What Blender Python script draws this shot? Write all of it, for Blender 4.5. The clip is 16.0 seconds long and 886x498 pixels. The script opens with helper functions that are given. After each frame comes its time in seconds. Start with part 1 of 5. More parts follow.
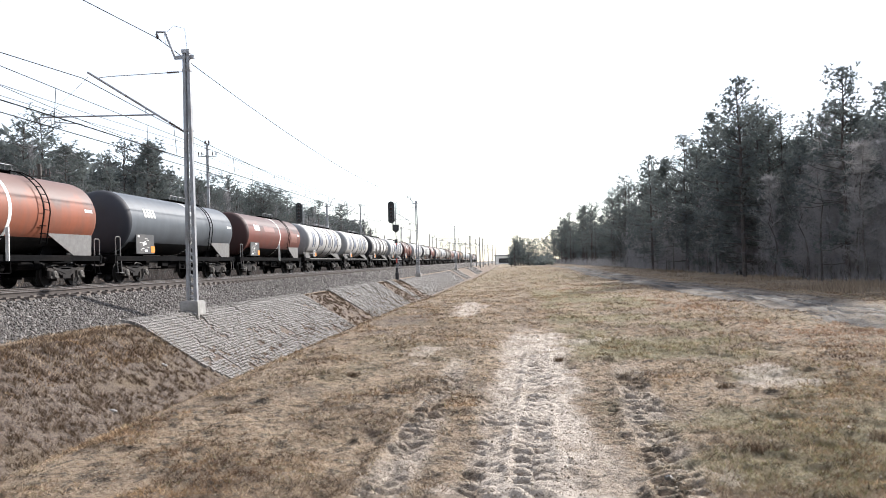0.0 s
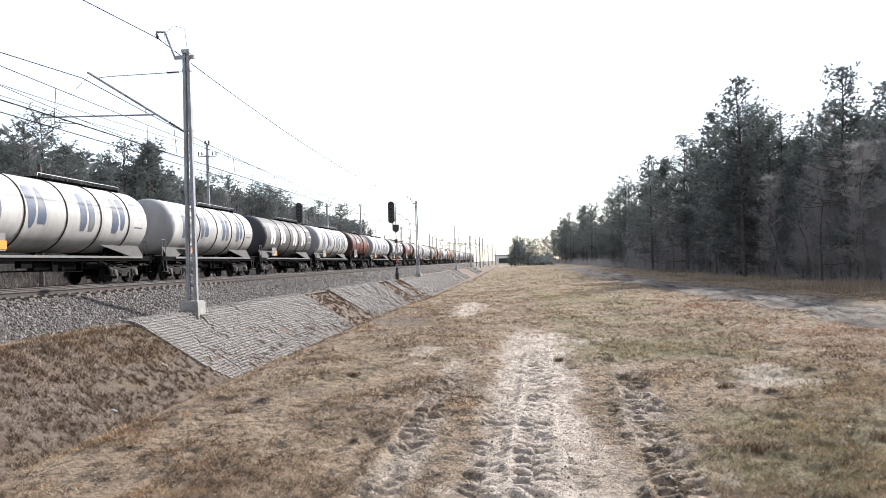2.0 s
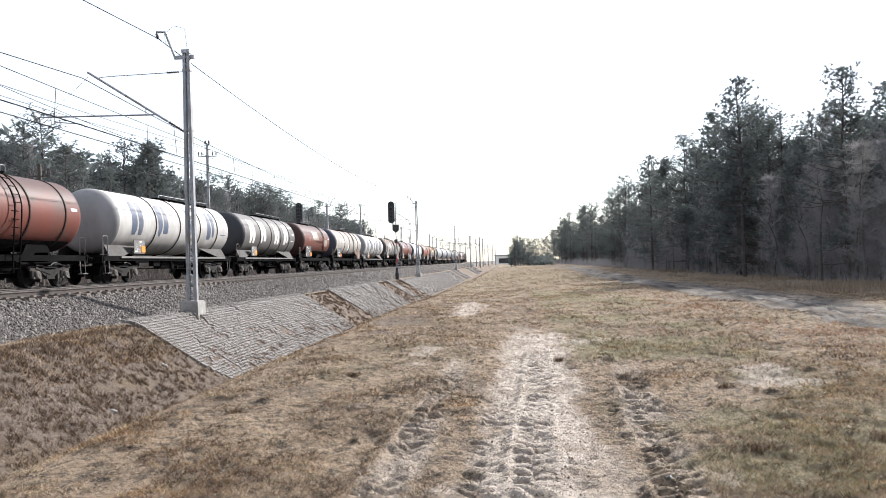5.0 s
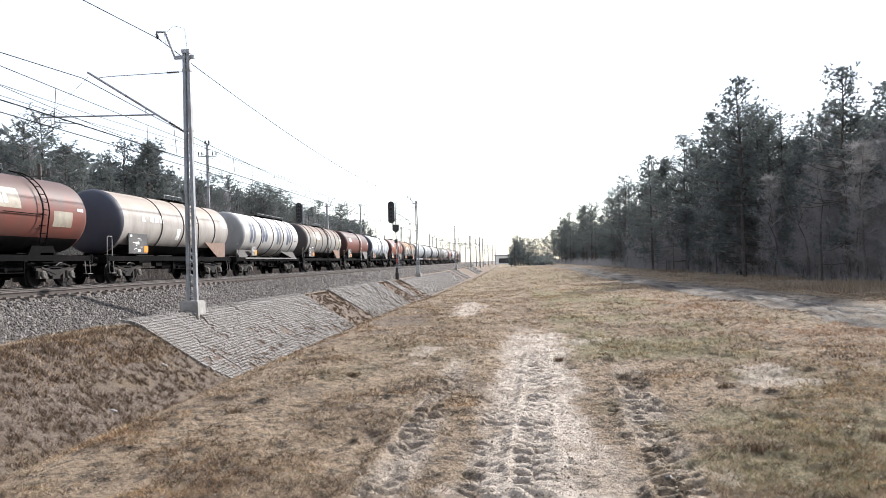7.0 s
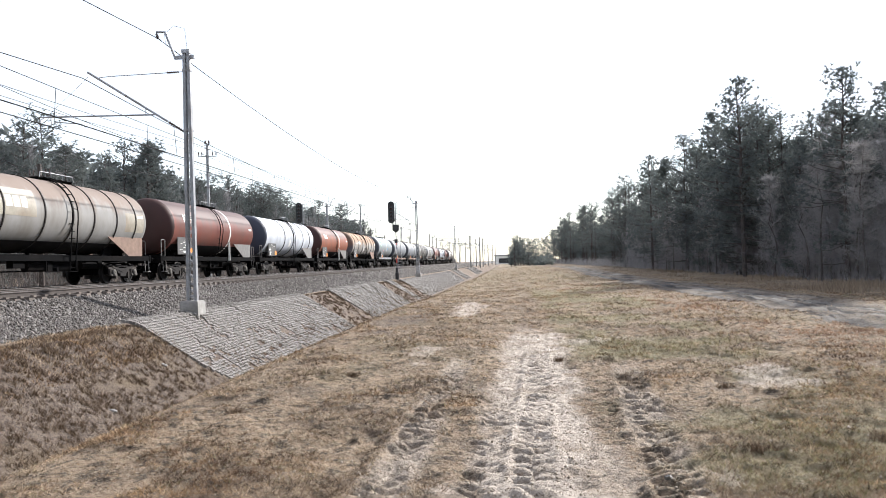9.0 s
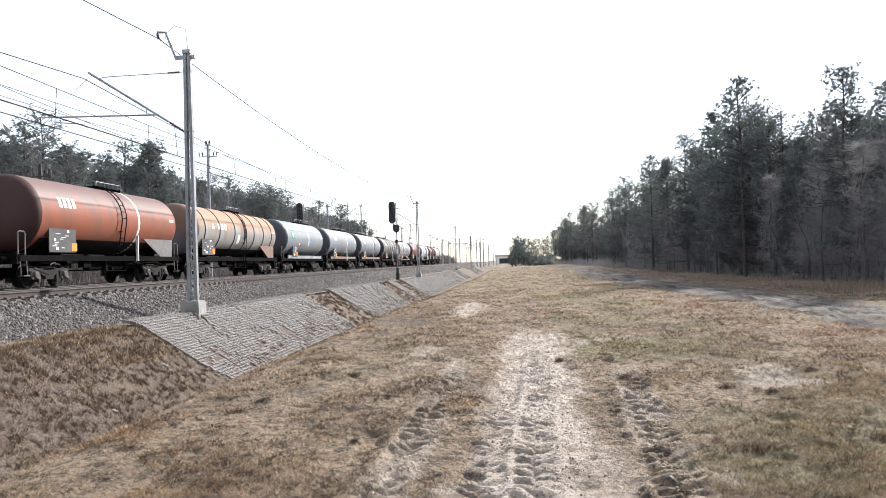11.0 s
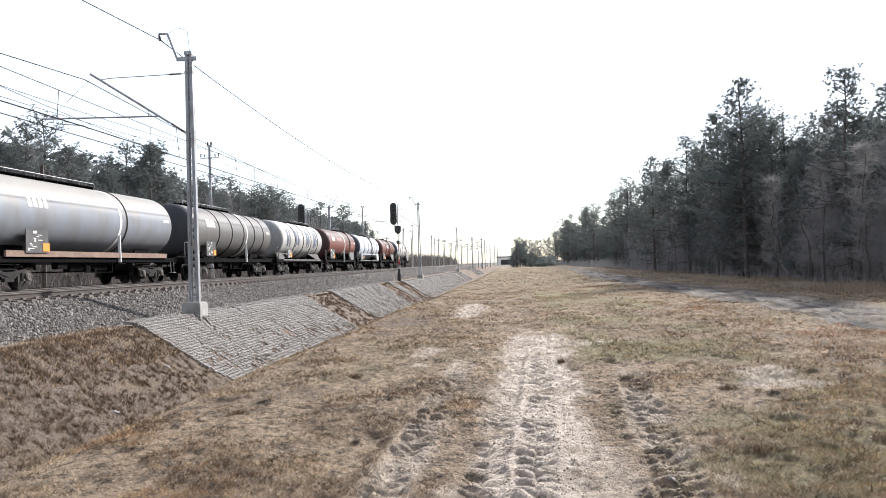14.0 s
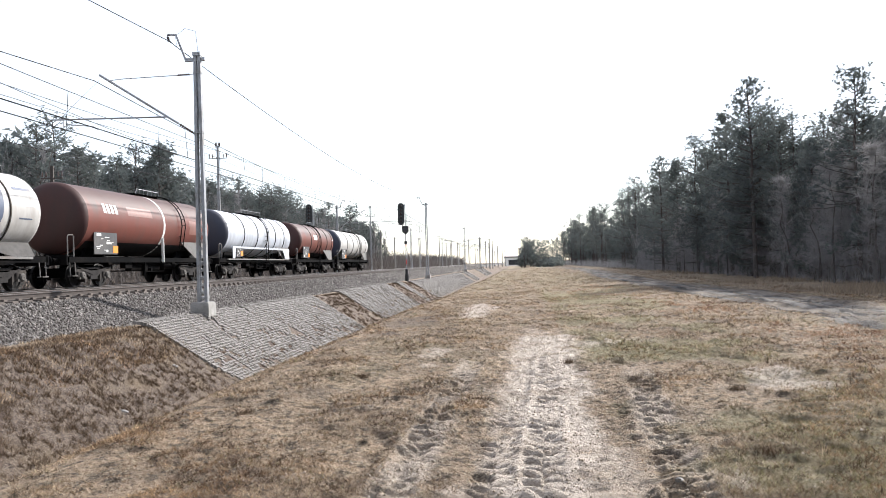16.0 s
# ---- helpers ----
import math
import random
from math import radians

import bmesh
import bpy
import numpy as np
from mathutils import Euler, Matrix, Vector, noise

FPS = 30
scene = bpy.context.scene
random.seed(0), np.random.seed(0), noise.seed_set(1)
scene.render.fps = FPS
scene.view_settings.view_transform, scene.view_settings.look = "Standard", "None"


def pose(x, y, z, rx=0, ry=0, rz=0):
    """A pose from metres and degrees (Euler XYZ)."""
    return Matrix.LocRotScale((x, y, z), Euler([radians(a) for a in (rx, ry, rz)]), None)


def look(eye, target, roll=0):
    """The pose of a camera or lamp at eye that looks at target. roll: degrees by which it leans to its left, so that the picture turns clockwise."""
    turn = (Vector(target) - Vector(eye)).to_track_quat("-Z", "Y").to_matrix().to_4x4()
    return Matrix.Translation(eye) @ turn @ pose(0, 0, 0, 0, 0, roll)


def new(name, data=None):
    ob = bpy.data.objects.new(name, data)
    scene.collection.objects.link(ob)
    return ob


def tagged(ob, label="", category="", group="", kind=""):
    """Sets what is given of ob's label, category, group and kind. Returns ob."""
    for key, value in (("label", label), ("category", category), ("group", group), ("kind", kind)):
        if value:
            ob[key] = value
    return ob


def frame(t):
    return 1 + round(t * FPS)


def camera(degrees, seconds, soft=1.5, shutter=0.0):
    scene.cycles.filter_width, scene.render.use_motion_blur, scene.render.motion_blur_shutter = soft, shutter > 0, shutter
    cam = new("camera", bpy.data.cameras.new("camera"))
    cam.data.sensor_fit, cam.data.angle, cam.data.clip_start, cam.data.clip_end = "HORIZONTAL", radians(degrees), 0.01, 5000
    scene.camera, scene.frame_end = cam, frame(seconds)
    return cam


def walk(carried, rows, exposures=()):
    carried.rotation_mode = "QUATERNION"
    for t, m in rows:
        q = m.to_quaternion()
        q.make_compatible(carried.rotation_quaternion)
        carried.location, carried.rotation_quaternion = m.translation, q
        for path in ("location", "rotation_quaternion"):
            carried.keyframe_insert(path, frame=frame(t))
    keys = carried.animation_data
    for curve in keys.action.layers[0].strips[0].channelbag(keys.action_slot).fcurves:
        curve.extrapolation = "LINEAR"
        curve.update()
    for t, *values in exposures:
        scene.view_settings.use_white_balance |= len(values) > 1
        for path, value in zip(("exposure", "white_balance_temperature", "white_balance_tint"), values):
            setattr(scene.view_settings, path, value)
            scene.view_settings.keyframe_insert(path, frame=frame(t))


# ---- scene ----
# World: y runs along the railway, x to the right of it, z up; the eye stands over the mown verge.
cam = camera(61.05, 16.0, soft=0.9)
EYE = (0.0, 0.0, 1.6)


def aim(yaw, pitch):
    a, b = radians(yaw), radians(pitch)
    way = Vector((-math.sin(a) * math.cos(b), math.cos(a) * math.cos(b), math.sin(b)))
    return look(EYE, Vector(EYE) + way * 100, -1.75)


DRIFT = ((0, 0, 0), (4, 0, 0), (9, 0, 0), (10.5, 0.6, 0.2), (11.5, 1.5, 0.5), (12.5, 2.1, 1.3), (13.0, 2.7, 1.8),
         (13.5, 3.1, 2.1), (14.0, 3.6, 2.6), (14.5, 5.0, 3.0), (15.0, 6.4, 3.3), (15.5, 10.0, 3.5), (15.75, 13.0, 3.3), (16.0, 17.0, 3.2))
YAW, PITCH, STEP = 4.95, 1.01, 0.0431
walk(cam, [(t, aim(YAW + a * STEP, PITCH + b * STEP)) for t, a, b in DRIFT])

# ---- light ----
SUN_TURN, SUN_HEIGHT = 40.0, 34.0     # degrees right of the track's direction, degrees up
world = bpy.data.worlds.new("world")
scene.world = world
world.use_nodes = True
wn = world.node_tree
sky = wn.nodes.new("ShaderNodeTexSky")
sky.sky_type, sky.sun_disc = "NISHITA", False
sky.sun_elevation, sky.sun_rotation = radians(SUN_HEIGHT), radians(SUN_TURN)
sky.air_density, sky.dust_density, sky.ozone_density = 1.0, 0.35, 1.0
haze = wn.nodes.new("ShaderNodeMix")      # thin even cloud that whitens the blue
haze.data_type = "RGBA"
haze.inputs["Factor"].default_value = 0.42
haze.inputs["B"].default_value = (8.3, 8.2, 8.5, 1)
wn.links.new(sky.outputs[0], haze.inputs["A"])
wn.nodes["Background"].inputs[1].default_value = 0.11
wn.links.new(haze.outputs["Result"], wn.nodes["Background"].inputs[0])
sun = new("sun", bpy.data.lights.new("sun", "SUN"))
sun.data.energy, sun.data.angle, sun.data.color = 4.7, radians(1.6), (1.0, 0.965, 0.93)
a, b = radians(SUN_TURN), radians(SUN_HEIGHT)
SUNWAY = Vector((math.sin(a) * math.cos(b), math.cos(a) * math.cos(b), math.sin(b)))
sun.matrix_world = look(SUNWAY * 100, (0, 0, 0))
scene.view_settings.exposure = 1.05

# ---- materials ----


def mat(name, color, rough=0.7, metal=0.0, vary=0.12, scale=6.0, bump=0.0, bscale=40.0, second=None, streak=0.0, per=False, shine=0.5):
    """A surface with a base colour, coarse and fine variation, wear in a second colour and relief."""
    m = bpy.data.materials.new(name)
    m.use_nodes = True
    n, l = m.node_tree.nodes, m.node_tree.links
    p = n["Principled BSDF"]
    p.inputs["Roughness"].default_value, p.inputs["Metallic"].default_value = rough, metal
    p.inputs["Specular IOR Level"].default_value = shine
    tc = n.new("ShaderNodeTexCoord")
    mp = n.new("ShaderNodeMapping")
    l.new(tc.outputs["Object"], mp.inputs[0])
    if streak:
        mp.inputs["Scale"].default_value = (1, 1, streak)
    n1 = n.new("ShaderNodeTexNoise")
    n1.inputs["Scale"].default_value, n1.inputs["Detail"].default_value, n1.inputs["Roughness"].default_value = scale, 8, 0.65
    l.new(mp.outputs[0], n1.inputs["Vector"])
    hsv = n.new("ShaderNodeHueSaturation")
    mr = n.new("ShaderNodeMapRange")
    mr.inputs[1].default_value, mr.inputs[2].default_value = 0.25, 0.75
    mr.inputs[3].default_value, mr.inputs[4].default_value = 1 - vary * 1.5, 1 + vary * 1.5
    l.new(n1.outputs[0], mr.inputs[0])
    base = n.new("ShaderNodeMix")
    base.data_type = "RGBA"
    base.inputs["A"].default_value = (*color, 1)
    base.inputs["B"].default_value = (*(second or color), 1)
    n2 = n.new("ShaderNodeTexNoise")
    n2.inputs["Scale"].default_value, n2.inputs["Detail"].default_value = scale * 0.23, 6
    l.new(mp.outputs[0], n2.inputs["Vector"])
    r2 = n.new("ShaderNodeMapRange")
    r2.inputs[1].default_value, r2.inputs[2].default_value = 0.48, 0.68
    l.new(n2.outputs[0], r2.inputs[0])
    l.new(r2.outputs[0], base.inputs["Factor"])
    l.new(base.outputs["Result"], hsv.inputs["Color"])
    l.new(mr.outputs[0], hsv.inputs["Value"])
    if per:
        oi = n.new("ShaderNodeObjectInfo")
        mo = n.new("ShaderNodeMath")
        mo.operation = "MULTIPLY_ADD"
        mo.inputs[1].default_value, mo.inputs[2].default_value = 0.35, 0.82
        l.new(oi.outputs["Random"], mo.inputs[0])
        mm = n.new("ShaderNodeMath")
        mm.operation = "MULTIPLY"
        l.new(mo.outputs[0], mm.inputs[0])
        l.new(mr.outputs[0], mm.inputs[1])
        l.new(mm.outputs[0], hsv.inputs["Value"])
    l.new(hsv.outputs[0], p.inputs["Base Color"])
    if bump:
        nb = n.new("ShaderNodeTexNoise")
        nb.inputs["Scale"].default_value, nb.inputs["Detail"].default_value = bscale, 4
        l.new(mp.outputs[0], nb.inputs["Vector"])
        bp = n.new("ShaderNodeBump")
        bp.inputs["Strength"].default_value, bp.inputs["Distance"].default_value = bump, 0.02
        l.new(nb.outputs[0], bp.inputs["Height"])
        l.new(bp.outputs[0], p.inputs["Normal"])
    return m


M = {}
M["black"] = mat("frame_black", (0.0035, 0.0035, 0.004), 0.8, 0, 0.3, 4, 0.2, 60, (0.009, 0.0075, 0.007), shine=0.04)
M["rail"] = mat("rail_steel", (0.055, 0.043, 0.038), 0.6, 0.2, 0.2, 3, 0.2, 60)
M["polish"] = mat("polished_rail", (0.45, 0.44, 0.43), 0.35, 0.8, 0.1, 3)
M["sleeper"] = mat("sleeper_concrete", (0.12, 0.10, 0.088), 0.9, 0, 0.2, 5, 0.4, 50, (0.075, 0.06, 0.05), per=True)
M["galv"] = mat("galvanised_steel", (0.30, 0.31, 0.33), 0.55, 0.4, 0.15, 6, 0.1, 60, (0.2, 0.19, 0.18))
M["concrete"] = mat("concrete", (0.25, 0.243, 0.23), 0.9, 0, 0.2, 5, 0.4, 60, (0.17, 0.16, 0.145))
M["wire"] = mat("wire_tarnished", (0.022, 0.022, 0.024), 0.7, 0.0, 0.2, 6, shine=0.15)
M["signal"] = mat("signal_black", (0.02, 0.02, 0.022), 0.5, 0, 0.2, 6)
M["white"] = mat("white_paint", (0.75, 0.74, 0.70), 0.5, 0, 0.08, 6)
M["bark"] = mat("pine_bark", (0.062, 0.053, 0.050), 0.95, 0, 0.3, 8, 0.6, 30, (0.085, 0.064, 0.054))
M["ballast"] = mat("ballast_stone", (0.095, 0.088, 0.083), 0.95, 0, 0.6, 9, 1.0, 22, (0.06, 0.053, 0.047))


# ---- mesh making ----
class Shape:
    """Collects vertices and faces of one mesh."""

    def __init__(self):
        self.v, self.f = [], []

    def add(self, verts, faces):
        o = len(self.v)
        self.v.extend(verts)
        self.f.extend([tuple(i + o for i in f) for f in faces])
        return self

    def box(self, x0, y0, z0, x1, y1, z1, m=None):
        v = [(x, y, z) for z in (z0, z1) for y in (y0, y1) for x in (x0, x1)]
        if m is not None:
            v = [tuple(m @ Vector(p)) for p in v]
        return self.add(v, [(0, 2, 3, 1), (4, 5, 7, 6), (0, 1, 5, 4), (2, 6, 7, 3), (0, 4, 6, 2), (1, 3, 7, 5)])

    def beam(self, p, q, w, h, up=(0, 0, 1)):
        """A bar of w by h from p to q."""
        p, q = Vector(p), Vector(q)
        d = (q - p).normalized()
        u = Vector(up)
        if abs(d.dot(u)) > 0.97:
            u = Vector((0, 1, 0))
        s = d.cross(u).normalized()
        u = s.cross(d)
        v = []
        for c in (p, q):
            for i, j in ((-1, -1), (1, -1), (1, 1), (-1, 1)):
                v.append(tuple(c + s * (i * w / 2) + u * (j * h / 2)))
        return self.add(v, [(3, 2, 1, 0), (4, 5, 6, 7), (0, 1, 5, 4), (1, 2, 6, 5), (2, 3, 7, 6), (3, 0, 4, 7)])

    def tube(self, pts, r, n=6, caps=True):
        """A round bar along points; r is a radius or one for each point."""
        pts = [Vector(p) for p in pts]
        rs = r if isinstance(r, (list, tuple)) else [r] * len(pts)
        v, f = [], []
        ref = None
        for i, p in enumerate(pts):
            d = (pts[min(i + 1, len(pts) - 1)] - pts[max(i - 1, 0)]).normalized()
            if ref is None:
                ref = Vector((0, 0, 1)) if abs(d.z) < 0.9 else Vector((1, 0, 0))
            s = d.cross(ref).normalized()
            u = s.cross(d).normalized()
            ref = u
            for k in range(n):
                a = 2 * math.pi * k / n
                v.append(tuple(p + (s * math.cos(a) + u * math.sin(a)) * rs[i]))
        for i in range(len(pts) - 1):
            for k in range(n):
                k2 = (k + 1) % n
                f.append((i * n + k, i * n + k2, (i + 1) * n + k2, (i + 1) * n + k))
        if caps:
            f.append(tuple(range(n))[::-1])
            f.append(tuple((len(pts) - 1) * n + k for k in range(n)))
        return self.add(v, f)

    def lathe(self, prof, n=32, axis="y", at=(0, 0, 0), a0=0.0, a1=2 * math.pi):
        """Turns (along, radius) pairs round an axis."""
        v, f = [], []
        full = abs(a1 - a0 - 2 * math.pi) < 1e-6
        m = n if full else n + 1
        for s, r in prof:
            for k in range(m):
                a = a0 + (a1 - a0) * k / n
                c, d = math.cos(a) * r, math.sin(a) * r
                p = (c, s, d) if axis == "y" else (s, c, d) if axis == "x" else (c, d, s)
                v.append((p[0] + at[0], p[1] + at[1], p[2] + at[2]))
        for i in range(len(prof) - 1):
            for k in range(n):
                k2 = (k + 1) % m
                q = (i * m + k, i * m + k2, (i + 1) * m + k2, (i + 1) * m + k)
                f.append(q if axis == "y" else q[::-1])
        return self.add(v, f)

    def plate(self, pts, x0, x1):
        """A flat plate with an outline of (y, z) between two x."""
        n = len(pts)
        v = [(x0, y, z) for y, z in pts] + [(x1, y, z) for y, z in pts]
        f = [tuple(range(n))[::-1], tuple(range(n, 2 * n))]
        f += [(i, (i + 1) % n, (i + 1) % n + n, i + n) for i in range(n)]
        return self.add(v, f)

    def mesh(self, name, smooth=35):
        me = bpy.data.meshes.new(name)
        me.from_pydata(self.v, [], self.f)
        if smooth:
            me.polygons.foreach_set("use_smooth", [True] * len(me.polygons))
            me.set_sharp_from_angle(angle=radians(smooth))
        return me


def part(name, shape, material, parent=None, label="", at=None, smooth=35):
    """One mesh object, under a thing or a part."""
    me = shape.mesh(name, smooth) if isinstance(shape, Shape) else shape
    if material is not None and not me.materials:
        me.materials.append(material)
    ob = new(name, me)
    if parent is not None:
        ob.parent = parent
    if at is not None:
        ob.matrix_basis = at
    if label:
        ob["label"] = label
    return ob


def thing(name, label, category, group="", kind=""):
    return tagged(new(name), label, category, group, kind)


# ---- ground ----
NEAR, FAR, RAIL = -15.0, -18.5, 1.12
PROFILE = ((-4000, 0.2), (-60, 0.2), (-30, 0.1), (-23, 0.0), (-12.2, 0.0), (-10.9, -0.02), (-10.5, -0.2), (-8.1, -1.72), (-7.6, -1.85),
           (-6.9, -1.75), (-5.2, -0.62), (-4.4, -0.16), (-3.8, -0.03), (-3.0, 0.0), (12, 0.0), (14, 0.12), (40, 0.25), (4000, 0.25))
PX, PZ = [p[0] for p in PROFILE], [p[1] for p in PROFILE]
PANELS = ((21.2, 39.4), (45.2, 62.0), (67.0, 70.3), (76.0, 141.5), (147.0, 163.0), (196.0, 240.0))   # paved stretches of the bank
LATTICE = np.random.RandomState(3).rand(256, 256)


def fuzz(x, y, size, turn=0.0):
    """Smooth noise in 0..1 with features of the given size."""
    u, v = np.asarray(x) / size + turn, np.asarray(y) / size + turn * 1.7
    i, j = np.floor(u).astype(int), np.floor(v).astype(int)
    a, b = u - i, v - j
    a, b = a * a * (3 - 2 * a), b * b * (3 - 2 * b)
    g = lambda p, q: LATTICE[p % 256, q % 256]
    return (g(i, j) * (1 - a) + g(i + 1, j) * a) * (1 - b) + (g(i, j + 1) * (1 - a) + g(i + 1, j + 1) * a) * b


def clouds(x, y, size, turn=0.0):
    return 0.5 * fuzz(x, y, size, turn) + 0.3 * fuzz(x, y, size * 0.43, turn + 9) + 0.2 * fuzz(x, y, size * 0.19, turn + 23)


def step(v, a, b):
    t = np.clip((v - a) / (b - a), 0, 1)
    return t * t * (3 - 2 * t)


RUTS = ((-0.12, 0.043, 0.15, 0.85, 16), (-0.50, 0.042, 0.17, 0.6, 12.5), (-1.00, 0.016, 0.15, 0.75, 14), (0.58, 0.095, 0.16, 0.9, 11.5), (-1.25, 0.05, 0.13, 0.3, 9), (0.95, 0.02, 0.14, 0.35, 10))


def tussock(x, y):
    """Where the turf stands in cushions, off the driven lanes."""
    lane = (1 - step(np.abs(x - 0.1 - 0.03 * y), 0.55, 0.95)) * (1 - step(y, 15, 19))
    return step(clouds(x, y, 0.62, 81), 0.46, 0.60) * (1 - lane)


def rusty(x, y):
    """Stretches of orange-brown dead grass."""
    n = clouds(x, y, 1.4, 87)
    m = np.zeros(np.broadcast(x, y).shape)
    for cx, cy, rx, ry in ((5.9, 15.0, 1.9, 2.6), (7.2, 11.5, 1.6, 2.0), (5.2, 26.0, 1.5, 5.0), (4.0, 40.0, 2.0, 9.0)):
        m = np.maximum(m, 1 - step(np.hypot((x - cx) / rx, (y - cy) / ry) + (n - 0.5) * 1.5, 0.55, 1.1))
    return m


def dip(x, y):
    """The verge and the bank sink a little further down the line."""
    edge = (0.22 * step(y, 25, 48) + 0.25 * step(y, 50, 120)) * step(x, -7.4, -5.5) * (1 - step(x, -2.5, 3.0))
    return edge + 0.26 * step(y, 60, 84) * step(x, -11.9, -11.0) * (1 - step(x, -7.4, -5.5))


def relief(x, y):
    """Height over the plain section: hummocks, ruts and the prints of tyre lugs."""
    field = step(x, -4.6, -3.4) * (1 - step(x, 11.5, 13))
    z = field * ((clouds(x, y, 1.6) - 0.5) * 0.10 + (fuzz(x, y, 0.33, 4) - 0.5) * 0.04 + (fuzz(x, y, 0.11, 14) - 0.5) * 0.045 * (1 - step(y, 20, 34)))
    bank = step(x, -11.3, -10.6) * (1 - step(x, -5.5, -4.5))
    z = z + bank * ((clouds(x, y, 1.1, 5) - 0.5) * 0.16 + (fuzz(x, y, 0.3, 8) - 0.5) * 0.09) * np.where(paved(x, y) > 0.5, 0.0, 1.0)
    for c, k, w, deep, end in RUTS:
        d = x - (c + k * y + 0.05 * (fuzz(y, y * 0, 1.7, c) - 0.5))
        m = (1 - step(np.abs(d), w * 0.7, w * 1.25)) * (1 - step(y, end * 0.75, end * 1.1)) * step(clouds(x, y, 0.9, 12 + c), 0.15, 0.34)
        turn = (y - np.abs(d) * 0.45 + 0.09 * fuzz(x, y, 0.5, 2) + 0.03 * fuzz(x, y, 0.12, 5)) / (0.165 if w < 0.17 else 0.145) + 0.5 * (d > 0.0)
        lug = np.tanh(2.2 * (np.sin(turn * 2 * np.pi) + 0.2))
        worn = step(fuzz(x, y, 0.45, 33 + c), 0.08, 0.6)
        z = z + m * deep * (-0.022 + 0.033 * lug * (0.25 + 0.85 * worn) + 0.014 * (fuzz(x, y, 0.09, 71) - 0.5))
        berm = np.exp(-((np.abs(d) - w * 1.35) / (w * 0.3)) ** 2) * (1 - step(y, end * 0.75, end * 1.1))
        z = z + 0.028 * deep * berm * fuzz(x, y, 0.22, 61)
    lane = (1 - step(np.abs(x - (0.0 + 0.04 * y)), 0.5, 0.9)) * (1 - step(y, 15, 19))
    z = z - 0.03 * lane + lane * ((fuzz(x, y, 0.10, 44) - 0.5) * 0.022 + (fuzz(x, y, 0.055, 47) - 0.5) * 0.018)
    z = z + 0.045 * field * tussock(x, y) * (1 - step(y, 26, 40)) - dip(x, y)
    road = roadway(x, y)
    return z - road * (0.04 + 0.05 * np.sin((x - 9.3) * 3.4 + 1.2 * fuzz(x, y, 6)) * step(fuzz(x, y, 3, 6), 0.2, 0.6))


def worn_ruts(x, y):
    m = np.zeros(np.broadcast(x, y).shape)
    for c, k, w, deep, end in RUTS[:4]:
        m = np.maximum(m, (1 - step(np.abs(x - c - k * y), w * 0.8, w * 1.4)) * (1 - step(y, end * 0.8, end * 1.1)))
    return m


def paved(x, y):
    p = np.zeros(np.broadcast(x, y).shape)
    for a, b in PANELS:
        p = np.maximum(p, ((x > -10.95) & (x < -8.05) & (y > a) & (y < b)).astype(float))
    return p


def roadway(x, y):
    mid = 8.6 + 0.4 * np.sin(y / 17.0) + 1.9 * step(y, 45, 110)
    lane = (1 - step(np.abs(x - mid + (clouds(x, y, 2.5, 7) - 0.5) * 1.2), 1.2, 2.1)) * (1 - step(y, 140, 200))
    return lane


def sandy(x, y):
    n = clouds(x, y, 0.8, 3)
    lane = (1 - step(np.abs(x - (0.02 + 0.03 * y)) + (n - 0.5) * 0.7, 0.34, 0.66)) * (1 - step(y + (n - 0.5) * 5, 15, 18.5))
    patch = 0.62 - 0.62 * step(np.hypot((x - 3.3) / 0.44, (y - 10.0) / 1.25) + (n - 0.5) * 1.1, 0.75, 1.05)
    second = 0.7 - 0.7 * step(np.hypot((x + 1.4) / 0.55, (y - 25.5) / 4.5) + (n - 0.5) * 1.3, 0.7, 1.1)
    third = 0.25 * (1 - step(np.hypot((x - 4.9) / 0.5, (y - 8) / 0.5) + (n - 0.5) * 1.2, 0.6, 1.0))
    worn = 0.5 * step(clouds(x, y, 1.3, 31), 0.62, 0.75) * step(x, -2.6, -1.4) * (1 - step(x, 1.8, 3)) * (1 - step(y, 14, 22))
    rut = np.zeros(np.broadcast(x, y).shape)
    for c, k, w, deep, end in RUTS[2:4]:
        rut = np.maximum(rut, 0.5 * (1 - step(np.abs(x - c - k * y), w * 0.8, w * 1.8)) * (1 - step(y, end * 0.8, end * 1.1)) * step(n, 0.35, 0.6))
    return np.clip(np.maximum.reduce([lane * (0.5 + 0.6 * step(n, 0.25, 0.5)), patch, second, third, worn, rut]), 0, 1)


def greenish(x, y):
    n = clouds(x, y, 2.2, 17)
    a = step(x, 0.75, 1.3) * (1 - step(x, 2.8 + 0.06 * y, 3.6 + 0.08 * y)) * (1 - step(y, 34, 60)) * step(n, 0.30, 0.56) * (0.85 + 0.15 * step(y, 6, 10))
    b = 0.35 * step(n, 0.55, 0.75)
    c = 0.5 * step(y, 32, 60) * step(n, 0.3, 0.55) * (1 - step(x, 6, 9))
    return np.clip(np.maximum.reduce([a, b, c]), 0, 1) * step(x, -4.4, -3.6)


def bare(x, y):
    """Brown soil of the ditch and its bank."""
    n = clouds(x, y, 1.5, 41)
    worn = 0.8 * (1 - step(np.hypot((x + 2.9) / 1.0, (y - 21.0) / 3.5) + (n - 0.5) * 1.6, 0.5, 1.1))
    return np.maximum(worn, step(x, -11.9, -11.3) * (1 - step(x + (n - 0.5) * 1.2, -5.6, -4.5)))


def lie(x, y):
    x, y = np.float64(x), np.float64(y)
    return float(np.interp(x, PX, PZ) + relief(x, y))


